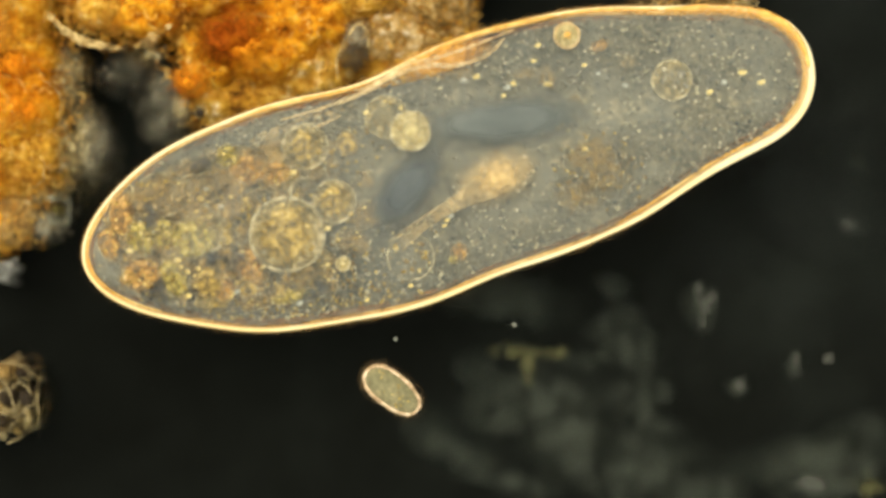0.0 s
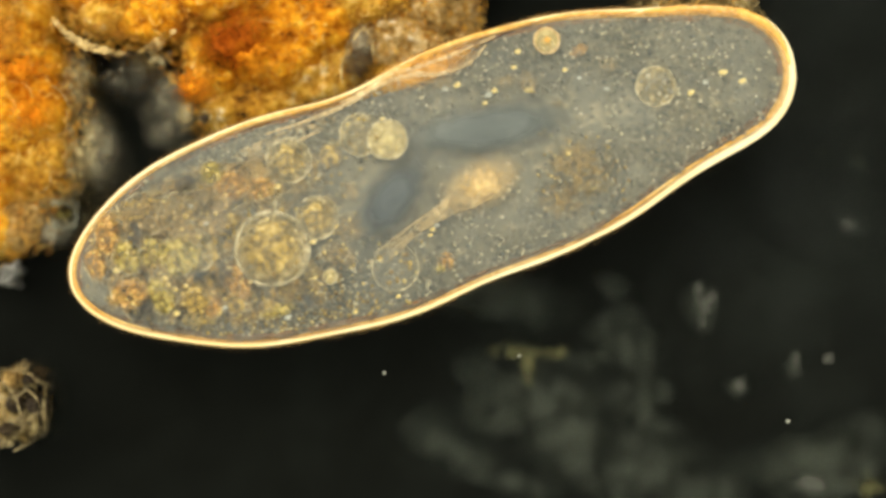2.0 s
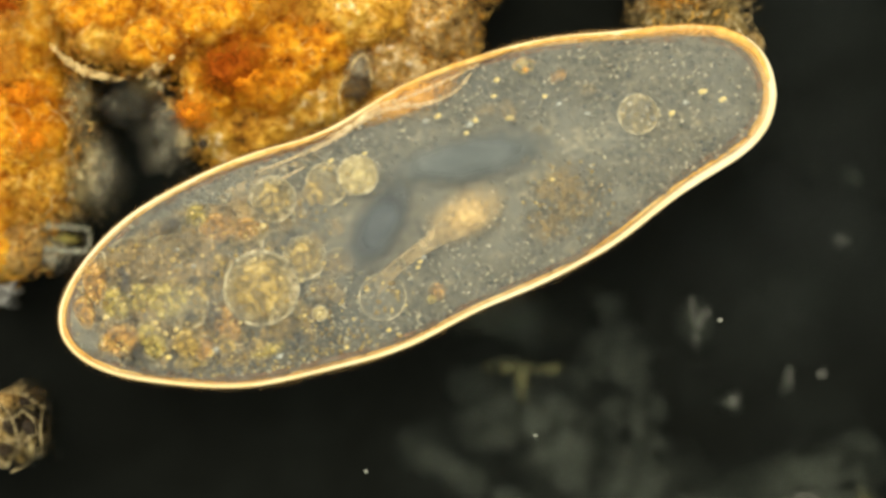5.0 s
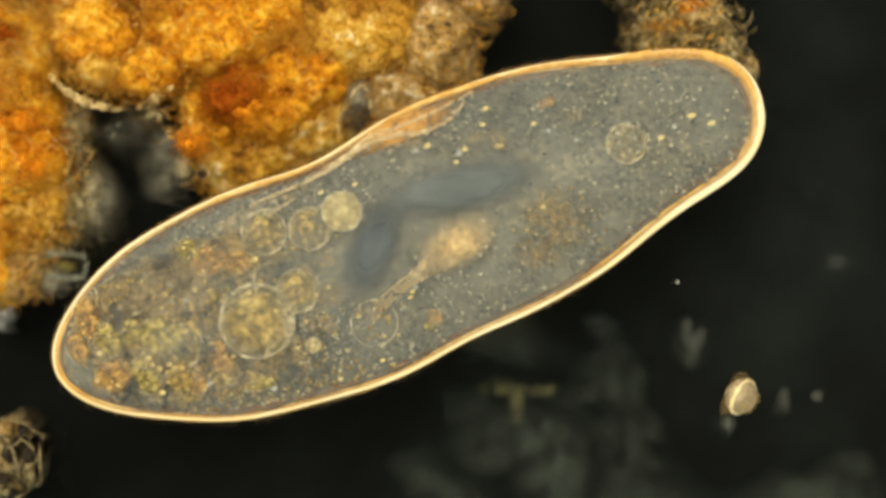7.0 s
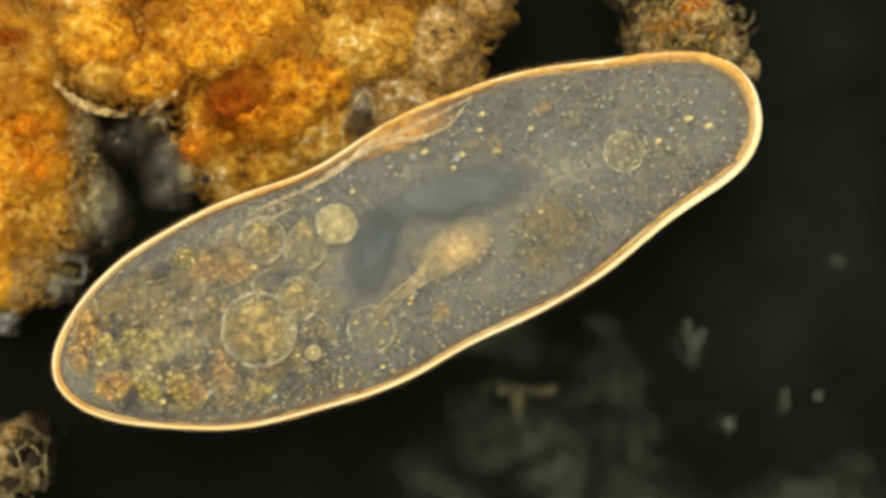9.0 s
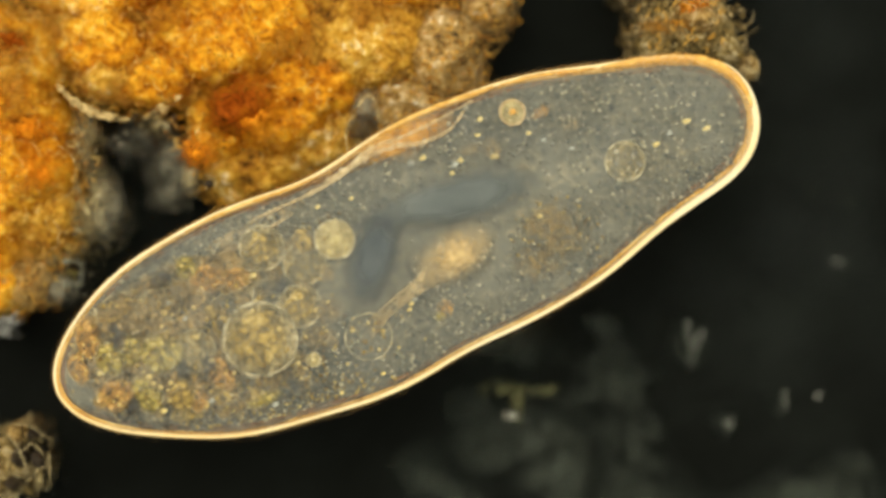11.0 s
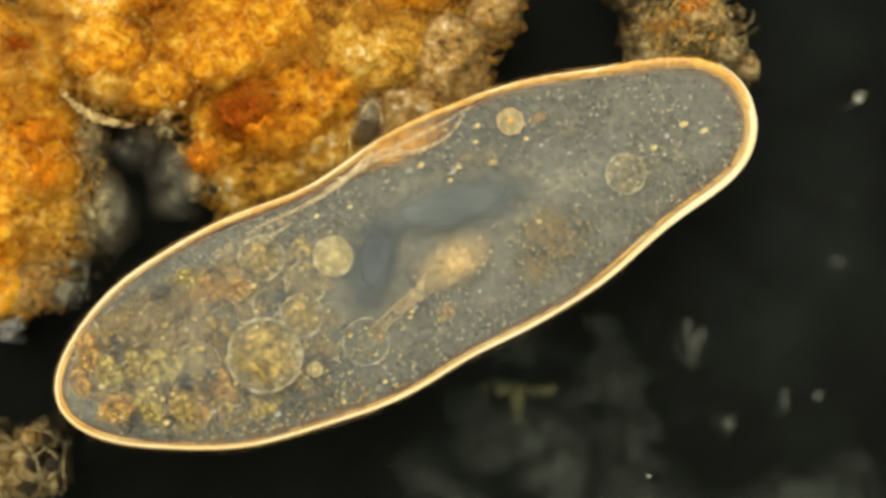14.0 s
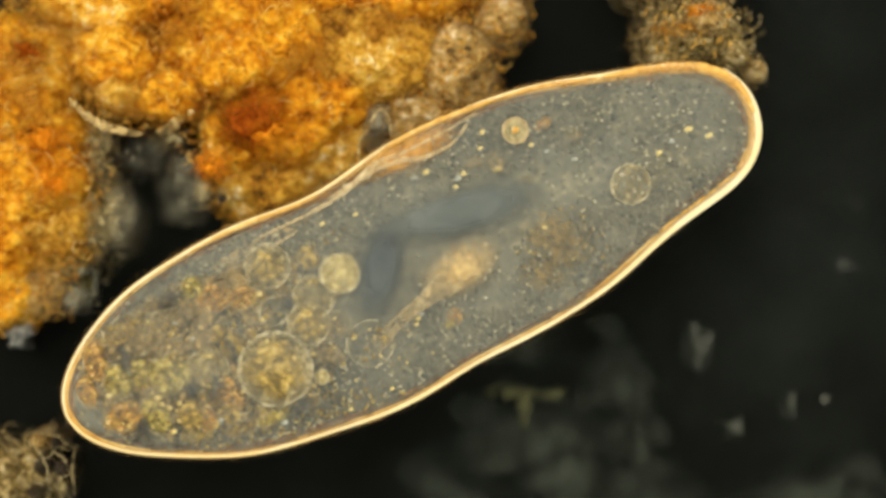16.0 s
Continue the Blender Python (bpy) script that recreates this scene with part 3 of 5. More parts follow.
def build_low_detritus():
    d = detritus("detritus_clump", "small angular olive clump with pale fibres on the slide", "detritus on the slide", [
        (L_, -10, 712, 66, 66, 0.046, 0, 0), (L_, -70, 730, 70, 80, 0.05, 0, 0), (F_, 46, 668, 28, 20, 0.048, 0, 0), (F_, 50, 746, 24, 26, 0.048, 0, 0), (F_, -10, 772, 40, 16, 0.048, 0, 0), (T_, 4, 660, 30, 22, 0.053, 0, 0),
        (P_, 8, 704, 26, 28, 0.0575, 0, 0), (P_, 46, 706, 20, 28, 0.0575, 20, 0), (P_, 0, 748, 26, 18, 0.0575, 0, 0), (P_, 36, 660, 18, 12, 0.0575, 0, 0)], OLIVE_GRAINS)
    strands = [((-20, 650), (14, 688), (30, 742)), ((30, 742), (12, 764), (-24, 776)), ((30, 742), (48, 722), (62, 716)), ((-20, 692), (14, 690), (34, 676)), ((40, 650), (60, 664), (74, 670)), ((74, 664), (66, 700), (70, 752)),
               ((70, 748), (44, 770), (12, 786)), ((-30, 720), (0, 730), (30, 742)), ((-10, 640), (24, 644), (52, 652)), ((34, 676), (52, 690), (62, 716))]
    for n, way in enumerate(strands):
        pts = smooth_line([plan(x, y, 0.071) - d.location / BIG for x, y in way], 16)
        v, f = tube(pts, [0.0001 + 0.0004 * math.sin(math.pi * (k + 0.5) / 16) * (0.7 + 0.8 * abs(noise.noise(Vector((k * 0.4, n, 0))))) for k in range(16)], 6)
        part("fibre", mesh(v, f), DULL_FIBRE, d, "pale fibre")
    return d


def build_diatom():
    d = thing("diatom", "small glassy box-shaped diatom beside the grey slime", "diatom")
    d.location = plan(104, 372, 0.045) * BIG
    d.rotation_euler = (0, 0, radians(-4))
    w, h, t = 40 * STEP, 22 * STEP, 14 * STEP
    for sy in (-1, 1):
        pts = smooth_line([(-w, sy * h * 0.9, 0), (-w * 0.5, sy * h, 0), (w * 0.5, sy * h, 0), (w, sy * h * 0.9, 0)], 14)
        v, f = tube(pts, 0.0012, 8)
        part("valve", mesh(v, f), GLASSY, d)
    v, f = tube(smooth_line([(w, -h, 0), (w * 1.08, 0, 0), (w, h, 0)], 10), 0.0009, 8)
    part("girdle", mesh(v, f), GLASSY, d)
    v, f = blob(w * 0.8, h * 0.55, t * 0.6, 3, 0.15, 2, 3)
    part("chloroplast", mesh(v, f), CHLOROPLAST, d, "olive yellow chloroplast")
    return d


def build_tuft():
    d = thing("filament_tuft", "wispy grey tuft of fine filaments on the slide", "filament")
    d.location = plan(34, 492, 0.0) * BIG
    rng = random.Random(4)
    for i in range(9):
        a = rng.uniform(0.2, 1.1)
        ln = rng.uniform(22, 46)
        x0, y0 = rng.uniform(-26, 10), rng.uniform(-14, 22)
        pts = [Vector(((x0 + u * ln * math.cos(a)) * STEP, (y0 + u * ln * math.sin(a) + 5 * math.sin(3 * u + i)) * STEP, 0.001 + 0.046 * min(1, u * 4))) for u in (0, 0.3, 0.6, 1)]
        v, f = tube(smooth_line(pts, 12), [0.0005 + 0.0006 * math.sin(k * 0.28) for k in range(12)], 6)
        part("filament", mesh(v, f), WISP, d)
    return d


# ---- pale flocs lying deep on the slide, and sheets painted as background haze ----
def build_flocs():
    rng = random.Random(21)
    rows = [("y", 936, 654, 9, 26), ("y", 926, 625, 40, 13), ("y", 982, 628, 18, 9), ("g", 935, 625, 56, 22), ("p", 1497, 399, 12, 9), ("g", 1245, 540, 32, 44), ("p", 1236, 520, 3, 27), ("p", 1262, 530, 2, 16),
            ("p", 1250, 546, 3, 22), ("p", 1242, 566, 2, 18), ("p", 1308, 680, 10, 9), ("g", 1305, 685, 24, 20), ("g", 1095, 590, 70, 50), ("g", 840, 650, 40, 40), ("y", 1538, 862, 24, 20), ("g", 1470, 830, 80, 46), ("p", 1440, 856, 30, 12),
            ("g", 1000, 790, 80, 60), ("g", 850, 810, 60, 40), ("g", 1400, 650, 14, 30), ("g", 1515, 280, 26, 24), ("g", 1455, 268, 18, 16), ("g", 1200, 850, 120, 60), ("g", 1420, 840, 130, 60),
            ("g", 760, 760, 70, 50), ("g", 1070, 500, 40, 30), ("g", 930, 530, 30, 30), ("p", 1408, 640, 3, 18), ("g", 1520, 790, 80, 60), ("g", 1080, 860, 80, 40), ("g", 940, 860, 90, 40), ("p", 1465, 632, 4, 5),
            ("g", 1010, 700, 60, 40), ("g", 880, 720, 70, 50), ("g", 930, 550, 120, 60), ("g", 1000, 730, 130, 80), ("g", 1150, 790, 120, 60), ("h", 1380, 470, 260, 240), ("h", 1480, 120, 220, 260), ("g", 1030, 640, 50, 30), ("g", 1130, 700, 60, 44), ("g", 1100, 620, 60, 50)]
    kinds = {"y": ("yellow_floc", YELLOW_FLOC, "blurred yellow-green floc lying deep on the slide"),
             "g": ("grey_floc", None, "faint grey-green floc lying deep on the slide"), "p": ("pale_floc", PALE_FLOC, "small pale floc lying deep on the slide"),
             "h": ("haze_glow_sheet", None, "broad thin grey sheet standing in for the background's hazy glow")}
    for i, (k, gx, gy, rx, ry) in enumerate(rows):
        name, mat, label = kinds[k]
        top = thing(name, label, "floc", "flocs on the slide")
        top.location = plan(gx, gy, 0) * BIG
        for n in range({"y": 2, "p": 2, "g": 3, "h": 2}[k]):
            a, far = rng.uniform(0, 6.283), (0.0 if n == 0 else 0.3 if k in "yp" else 0.7)
            size = rng.uniform(1.0, 1.5) if n == 0 else rng.uniform(0.5, 1.0)
            v, f = dome(rx * size * STEP, ry * size * rng.uniform(0.8, 1.2) * STEP, (2.5 + n) * STEP, 3, 0.06, 1.6, i * 5 + n)
            part("film", mesh(v, f), {"y": YELLOW_FILM, "g": GREY_FILM, "p": PALE_FILM, "h": BACKGROUND_GLOW}[k], top, "", (far * rx * math.cos(a) * STEP, far * ry * math.sin(a) * STEP, STEP * (1 + n)))
        if k in "gh":
            continue
        cover = 0.3 if k == "y" else 0.2
        count = 2 if max(rx, ry) < 25 else 3 if max(rx, ry) < 60 else 5
        for n in range(count):
            a, d = rng.uniform(0, 6.283), 0.8 * math.sqrt(rng.random()) if n else 0.0
            cx, cy, k2 = d * rx * math.cos(a), d * ry * math.sin(a), rng.uniform(0.7, 1.0) if n == 0 else rng.uniform(0.35, 0.7)
            flakes = []
            for _ in range(int(cover * rx * ry * k2 * k2 / 3) + 6):
                r = rng.choice((1.0, 1.3, 1.7, 2.2, 2.8, 3.6))
                flakes.append(((cx + rng.gauss(0, 0.7) * rx * k2) * STEP, (cy + rng.gauss(0, 0.7) * ry * k2) * STEP, r * STEP * rng.uniform(0.5, 4.0), r * STEP))
            v, f = grains(flakes, 0, i * 7 + n)
            tagged(part("fluff", mesh(v, f), mat, top), kind="stuff")


# ---- the slipper animalcule ----
# outline as a few harmonics (order, real, imaginary) in grid steps round its middle; it starts at the hind end
SLIPPER = [(-12, 0.8, 0.7), (-11, 0.0, 0.7), (-10, -0.7, -0.1), (-9, -1.7, 0.8), (-8, 0.2, -0.5), (-7, -5.2, 3.8), (-6, 1.4, -1.9), (-5, -12.1, 2.9), (-4, -1.4, -1.3),
           (-3, -42.1, 12.7), (-2, -1.6, 3.8), (-1, -407.1, 17.0), (0, -3.7, 4.3), (1, -173.7, -21.1), (2, 2.0, 4.4), (3, -12.0, 1.3), (4, 1.9, 0.2), (5, -3.9, -2.3),
           (6, -1.3, -1.3), (7, -1.6, 0.4), (8, -1.5, -0.3), (9, 1.0, -0.4), (10, -1.2, -0.7)]


def slipper_outline(w):
    z = sum(complex(a, b) * complex(math.cos(k * w), math.sin(k * w)) for k, a, b in SLIPPER)
    return z.real * STEP, z.imag * STEP


def visitor_outline(w):
    b = 302 if math.sin(w) > 0 else 208 + 64 * math.sin(w) ** 2
    return -800 * math.cos(w) * STEP, b * math.copysign(abs(math.sin(w)) ** 0.86, math.sin(w)) * STEP


def body_surface(outline, spine, depth, inset=None, flat=1.0, segs=150, rings=26):
    """A closed rounded body over an outline: flat spine inside, full round edge."""
    verts = []
    for j in range(rings + 1):
        lat = math.pi * (j / rings - 0.5)
        for i in range(segs):
            w = 2 * math.pi * i / segs
            x, y = outline(w)
            q = max(-spine, min(spine, x))
            k = 1.0
            if inset:
                r = math.hypot(x - q, y)
                k = max(0.2, 1 - inset(x, y) / max(r, 1e-6))
            c = math.cos(lat)
            verts.append((q + (x - q) * c * k, y * c * k, depth * flat * math.sin(lat) * (1 - 0.25 * (q / spine) ** 2)))
    faces = [(j * segs + i, j * segs + (i + 1) % segs, (j + 1) * segs + (i + 1) % segs, (j + 1) * segs + i) for j in range(rings) for i in range(segs)]
    return verts, faces


def vacuole(parent, x, y, r, z, rich=24, membrane=None, rim=True, seed=0, grain=None, rim_w=1.0, word="food_vacuole", label="", rim_mat=None, core=0.0):
    """A round vacuole in the body's space: membrane > rim, contents."""
    v, f = dome(r * STEP, r * STEP, r * STEP * 0.45, 3, 0.05, 1.6, seed + 1)
    ob = part(word, mesh(v, f), membrane or MEMBRANE, parent, label, (x * STEP, y * STEP, z))
    if core:
        v, f = dome(r * STEP * core, r * STEP * core, r * STEP * 0.5, 3, 0.12, 1.8, seed + 5)
        part("core", mesh(v, f), CREAM_CORE if membrane is CREAM_MEMBRANE else BIG_MEMBRANE, ob, "pale cream core" if membrane is CREAM_MEMBRANE else "olive-yellow core", (0, 0, r * STEP * 0.03))
    # the ring's colour holds the sphere's bright outline
    if rim:
        pts = []
        for a in np.linspace(0, 2 * math.pi, 48, endpoint=False):
            k = r * STEP * (0.97 + 0.035 * noise.noise(Vector((math.cos(a) * 2, math.sin(a) * 2, seed * 3.7))))
            pts.append((k * math.cos(a), k * math.sin(a), r * STEP * 0.1))
        v, f = tube(pts, [rim_w * STEP * (1.8 + 1.1 * noise.noise(Vector((i * 0.25, seed, 0)))) for i in range(48)], 8, True)
        part("membrane_glow_ring", mesh(v, f), rim_mat or VACUOLE_EDGE_GLOW, ob, "pale ring standing in for light at the membrane's edge")
    if rich:
        rng = random.Random(seed)
        spots = []
        for _ in range(rich):
            a, d = rng.uniform(0, 6.283), math.sqrt(rng.random()) * 0.8
            spots.append((d * r * STEP * math.cos(a), d * r * STEP * math.sin(a), r * STEP * 0.45 * math.sqrt(1 - d * d) * rng.uniform(0.7, 1.0), rng.uniform(0.05, 0.13) * r * STEP + 0.0003))
        v, f = grains(spots, 1, seed)
        tagged(part("filling", mesh(v, f), grain or AMBER_GRAINS, ob, "amber food grains"), kind="stuff")
    return ob


def cilia(outline, parent, count, seed):
    rng = random.Random(seed)
    verts, faces = [], []
    for i in range(count):
        w = 2 * math.pi * (i + rng.random()) / count
        x, y = outline(w)
        x2, y2 = outline(w + 0.01)
        n = Vector((-(y2 - y), x2 - x, 0)).normalized()
        if n.dot(Vector((x, y * 3, 0))) < 0:
            n = -n
        n = (n + Vector((rng.uniform(-0.5, 0.5), rng.uniform(-0.5, 0.5), rng.uniform(-0.5, 0.0)))).normalized()
        s = n.cross(Vector((0, 0, 1))).normalized() * 0.00028
        a = Vector((x, y, rng.uniform(-0.0024, -0.0012)))
        o = len(verts)
        b = a + n * rng.uniform(9, 21) * STEP
        verts += [a + s, a - s, a + Vector((0, 0, 0.0004)), b]
        faces += [(o, o + 1, o + 3), (o + 1, o + 2, o + 3), (o + 2, o, o + 3)]
    tagged(part("ciliary_fringe", mesh(verts, faces), CILIA, parent, "faint fringe of fine cilia"), kind="stuff")


def rim_line(outline, n, z=0.0, inset=0.0):
    pts = []
    for i in range(n):
        w = 2 * math.pi * i / n
        x, y = outline(w)
        x2, y2 = outline(w + 0.004)
        d = Vector((x2 - x, y2 - y, 0)).normalized()
        pts.append(Vector((x, y, z)) + Vector((d.y, -d.x, 0)) * inset)
    return pts


def scatter(outline, spine, depth, count, rng, keep, sizes):
    """Spots for grains on the upper side of the inner body."""
    spots = []
    while len(spots) < count:
        w, k = rng.uniform(0, 2 * math.pi), math.sqrt(rng.random()) * 0.92
        x, y = outline(w)
        q = max(-spine, min(spine, x)) * rng.uniform(0.2, 1.0)
        x, y = q + (x - q) * k, y * k
        if not keep(x / STEP, y / STEP):
            continue
        spots.append((x, y, depth * math.sqrt(max(0.0, 1 - k * k)) + 0.0004, rng.choice(sizes) * STEP))
    return spots


def build_slipper():
    top = thing("paramecium", "large translucent grey paramecium with golden rim above the slide", "paramecium", "slipper animalcules")
    half = 666 * STEP
    spine, depth = half * 0.68, 0.024
    v, f = body_surface(slipper_outline, spine, depth)
    part("pellicle", mesh(v, f), PELLICLE, top, "clear thin pellicle")

    # rim tube: the dark-field glow of the edge, put into colour and shape
    pts = rim_line(slipper_outline, 300)
    fore = [max(0.0, min(1.0, (p.x / half - 0.35) / 0.5)) for p in pts]
    mouth = [math.exp(-((p.x / STEP - 60) / 110) ** 2) if p.y > 0 else 0.0 for p in pts]
    radii = [STEP * (4.9 + (1.4 if p.y > 0.02 else 5.6) * e - (1.0 if p.y > 0 else 0.0) - 1.6 * m + 1.3 * noise.noise(p * 40)) for p, e, m in zip(pts, fore, mouth)]
    v, f = tube(pts, radii, 10, True, 0.8)
    part("rim", mesh(v, f), EDGE_GLOW, top, "cream-gold tube standing in for light at the body's edge")
    # amber stretches of the painted edge light: over the fore end, along the mouth and inside the hind end
    for start, stop, r, step_in in ((2.46, 3.10, 8.4, 2.5), (1.56, 2.04, 5.4, 2.5), (2.05, 2.44, 3.8, 3.0), (-0.42, 0.36, 4.2, 7.0), (0.75, 1.3, 3.6, 3.0), (3.3, 4.1, 2.6, 10.0)):
        run = []
        for k in range(44):
            w = start + (stop - start) * k / 43
            x, y = slipper_outline(w)
            x2, y2 = slipper_outline(w + 0.004)
            d = Vector((x2 - x, y2 - y, 0)).normalized()
            run.append(Vector((x, y, 0.0034)) + Vector((d.y, -d.x, 0)) * step_in * STEP)
        v, f = tube(run, [STEP * r * (0.12 + math.sin(math.pi * k / 43) ** 0.5 * (0.9 + 0.35 * noise.noise(Vector((k * 0.3, r, 0))))) for k in range(44)], 8, flat=0.45)
        part("amber_edge_glow", mesh(v, f), AMBER_EDGE_GLOW, top, "amber stretch of the painted edge light")
    # flat tube for the orange glow on the rim's inner side
    edge = rim_line(slipper_outline, 300)
    within = rim_line(slipper_outline, 300, 0.0, 6 * STEP)
    band = [p + (q - p) * (0.9 + 0.75 * e) + Vector((0, 0, 0.0012 + 0.0018 * e)) for p, q, e in zip(edge, within, fore)]
    v, f = tube(band, [STEP * (3.3 + 2.1 * e - (0.6 if p.y > 0 and p.x < -0.02 else 0.0) + 1.3 * noise.noise(p * 70)) for p, e in zip(band, fore)], 10, True, 0.5)
    part("inner_glow", mesh(v, f), INNER_GLOW, top, "orange-gold tube painted as the glow inside the rim")
    # wide faint tube that imitates the halo of light round the rim
    pts = rim_line(slipper_outline, 300, -0.0016, 3 * STEP)
    v, f = tube(pts, [STEP * (11 + 3 * e + 2 * noise.noise(p * 60)) for p, e in zip(pts, fore)], 10, True, 0.5)
    part("rim_halo", mesh(v, f), RIM_HALO, top, "thin golden tube painted as the glow round the rim")
    pts = [p + (q - p) * (2.5 + 1.2 * e) + Vector((0, 0, 0.0030 + 0.0016 * e)) for p, q, e in zip(edge, within, fore)]
    v, f = tube(pts, [STEP * (3.2 + 2.4 * noise.noise(p * 150)) for p in pts], 8, True, 0.5)
    part("cortex", mesh(v, f), CORTEX, top, "rusty cortex line inside the rim")

    def inset(x, y):
        gx = x / STEP
        groove = 36 * math.exp(-((gx - 30) / 105) ** 2) if y > 0 else 0
        back = 5 * math.exp(-((gx + 260) / 120) ** 2) if y > 0 else 0
        return STEP * (8 + groove + back)

    v, f = body_surface(slipper_outline, spine, depth * 0.4, inset, 1.0)
    part("endoplasm", mesh(v, f), ENDOPLASM, top, "grey finely granular endoplasm")
    z0 = depth * 0.4

    # oral groove along the upper edge: an added pad, tinted as detritus showing through, with soft folds on it
    def turned(verts, degrees):
        c, e = math.cos(radians(degrees)), math.sin(radians(degrees))
        return [(x * c - y * e, x * e + y * c, z) for x, y, z in verts]

    v, f = dome(112 * STEP, 34 * STEP, 0.004, 4, 0.15, 1.5, 33)
    groove = part("oral_groove", mesh(turned(v, 3), f), GROOVE, top, "added amber pad, coloured as detritus showing through the oral groove", (14 * STEP, 182 * STEP, z0 * 0.4))
    for ctrl, r in ((((128, 190), (90, 168), (35, 164), (-3, 174), (-45, 178), (-92, 170), (-140, 158), (-208, 151), (-290, 148)), 5.0), (((150, 200), (70, 190), (0, 186), (-50, 188), (-100, 172), (-150, 164)), 3.6)):
        pts = smooth_line([((x - 14) * STEP, (y - 182) * STEP, z0 * 0.5) for x, y in ctrl], 40)
        v, f = tube(pts, [STEP * r * (0.3 + 0.8 * math.sin(math.pi * (i + 0.5) / 40) + 0.3 * noise.noise(Vector((i * 0.3, r, 0)))) for i in range(40)], 8, flat=0.4)
        part("fold", mesh(v, f), FOLD, groove, "golden fold of the oral groove")
    v, f = dome(135 * STEP, 17 * STEP, 0.003, 4, 0.15, 1.5, 34)
    hind = part("groove_end", mesh(turned(v, 4), f), FOLD, top, "golden hind end of the oral groove", (-240 * STEP, 136 * STEP, z0 * 0.3))
    pts = smooth_line([((x + 240) * STEP, (y - 136) * STEP, z0 * 0.6) for x, y in ((-165, 134), (-225, 124), (-285, 116), (-345, 113), (-400, 106))], 40)
    v, f = tube(pts, [STEP * 4.2 * (0.3 + 0.75 * math.sin(math.pi * (i + 0.5) / 40) + 0.3 * noise.noise(Vector((i * 0.3, 7, 0)))) for i in range(40)], 8, flat=0.4)
    part("fold", mesh(v, f), FOLD, hind, "golden fold of the oral groove")

    # nucleus, gullet and the fibrous cone beside it
    v, f = dome(190 * STEP, 52 * STEP, 0.006, 4, 0.12, 1.4, 5)
    ob = part("nucleus", mesh(v, f), NUCLEUS, top, "smooth slate-grey nucleus", (122 * STEP, 50 * STEP, z0))
    ob.rotation_euler = (0, 0, radians(-8))
    # raised dome, not a cavity: the gullet's dark is in the colour
    v, f = dome(104 * STEP, 54 * STEP, 0.007, 4, 0.15, 1.4, 9)
    gullet = part("gullet", mesh(v, f), GULLET, top, "gullet, a raised dome coloured with its cavity's dark", (-86 * STEP, -18 * STEP, z0))
    cone = part("oral_cone", mesh(*dome(96 * STEP, 50 * STEP, 0.006, 4, 0.25, 1.7, 14)), CONE, top, "buff fibrous cone beside the gullet", (72 * STEP, -40 * STEP, z0 + 0.003))
    cone.rotation_euler = (0, 0, radians(10))
    rng = random.Random(8)
    for i in range(14):
        e = i / 13 - 0.5
        ctrl = [((34 + rng.uniform(-30, 16)) * STEP, (e * 52) * STEP, 0.0045), ((-20 + 6 * i % 9) * STEP, (e * 48 - 4) * STEP, 0.0048), (-74 * STEP, (e * 26 - 10) * STEP, 0.0036),
                (-(124 + rng.uniform(0, 30)) * STEP, (e * 22 - 18) * STEP, 0.001), (-(175 + rng.uniform(0, 50)) * STEP, (e * 30 - 36) * STEP, 0.0)]
        pts = smooth_line(ctrl, 26)
        wide = 3.4 if i == 2 else 2.3
        v, f = tube(pts, [STEP * (wide - 1.4 * k / 25) * min(1.0, 0.3 + k / 7) * rng.uniform(0.8, 1.2) for k in range(26)], 6)
        part("fibre", mesh(v, f), FIBRE, cone)

    # vacuoles
    big = vacuole(top, -305, -48, 66, z0 + 0.004, 18, MEMBRANE, seed=1, rim_w=2.0, core=0.9, label="largest food vacuole, full of amber grains")
    small = vacuole(top, -90, 75, 35, z0 + 0.004, 5, CREAM_MEMBRANE, seed=2, rim_w=1.5, core=0.8, label="cream-coloured round food vacuole")
    second = vacuole(top, -215, -18, 38, z0 + 0.003, 4, seed=3, rim_w=1.3, core=0.85)
    front = vacuole(top, 411, 20, 35, z0 + 0.001, 24, MEMBRANE, seed=4, rim_w=1.2, grain=GRANULES, label="pale granular vacuole in the fore end")
    star = vacuole(top, 253, 165, 22, z0 + 0.003, 0, CREAM_MEMBRANE, seed=5, rim_w=1.4, rim_mat=CREAM_EDGE_GLOW, core=0.7, word="contractile_vacuole", label="pulsing cream ring of the contractile vacuole")
    v, f = blob(9 * STEP, 9 * STEP, 0.0026, 2, 0.1, 2, 3)
    part("pore", mesh(v, f), GROOVE, star, "buff centre", (0, 0, 0.0024))
    low = vacuole(top, -115, -118, 42, z0 + 0.001, 14, CLEAR_MEMBRANE, seed=6, rim_w=0.8)
    drifting = {}
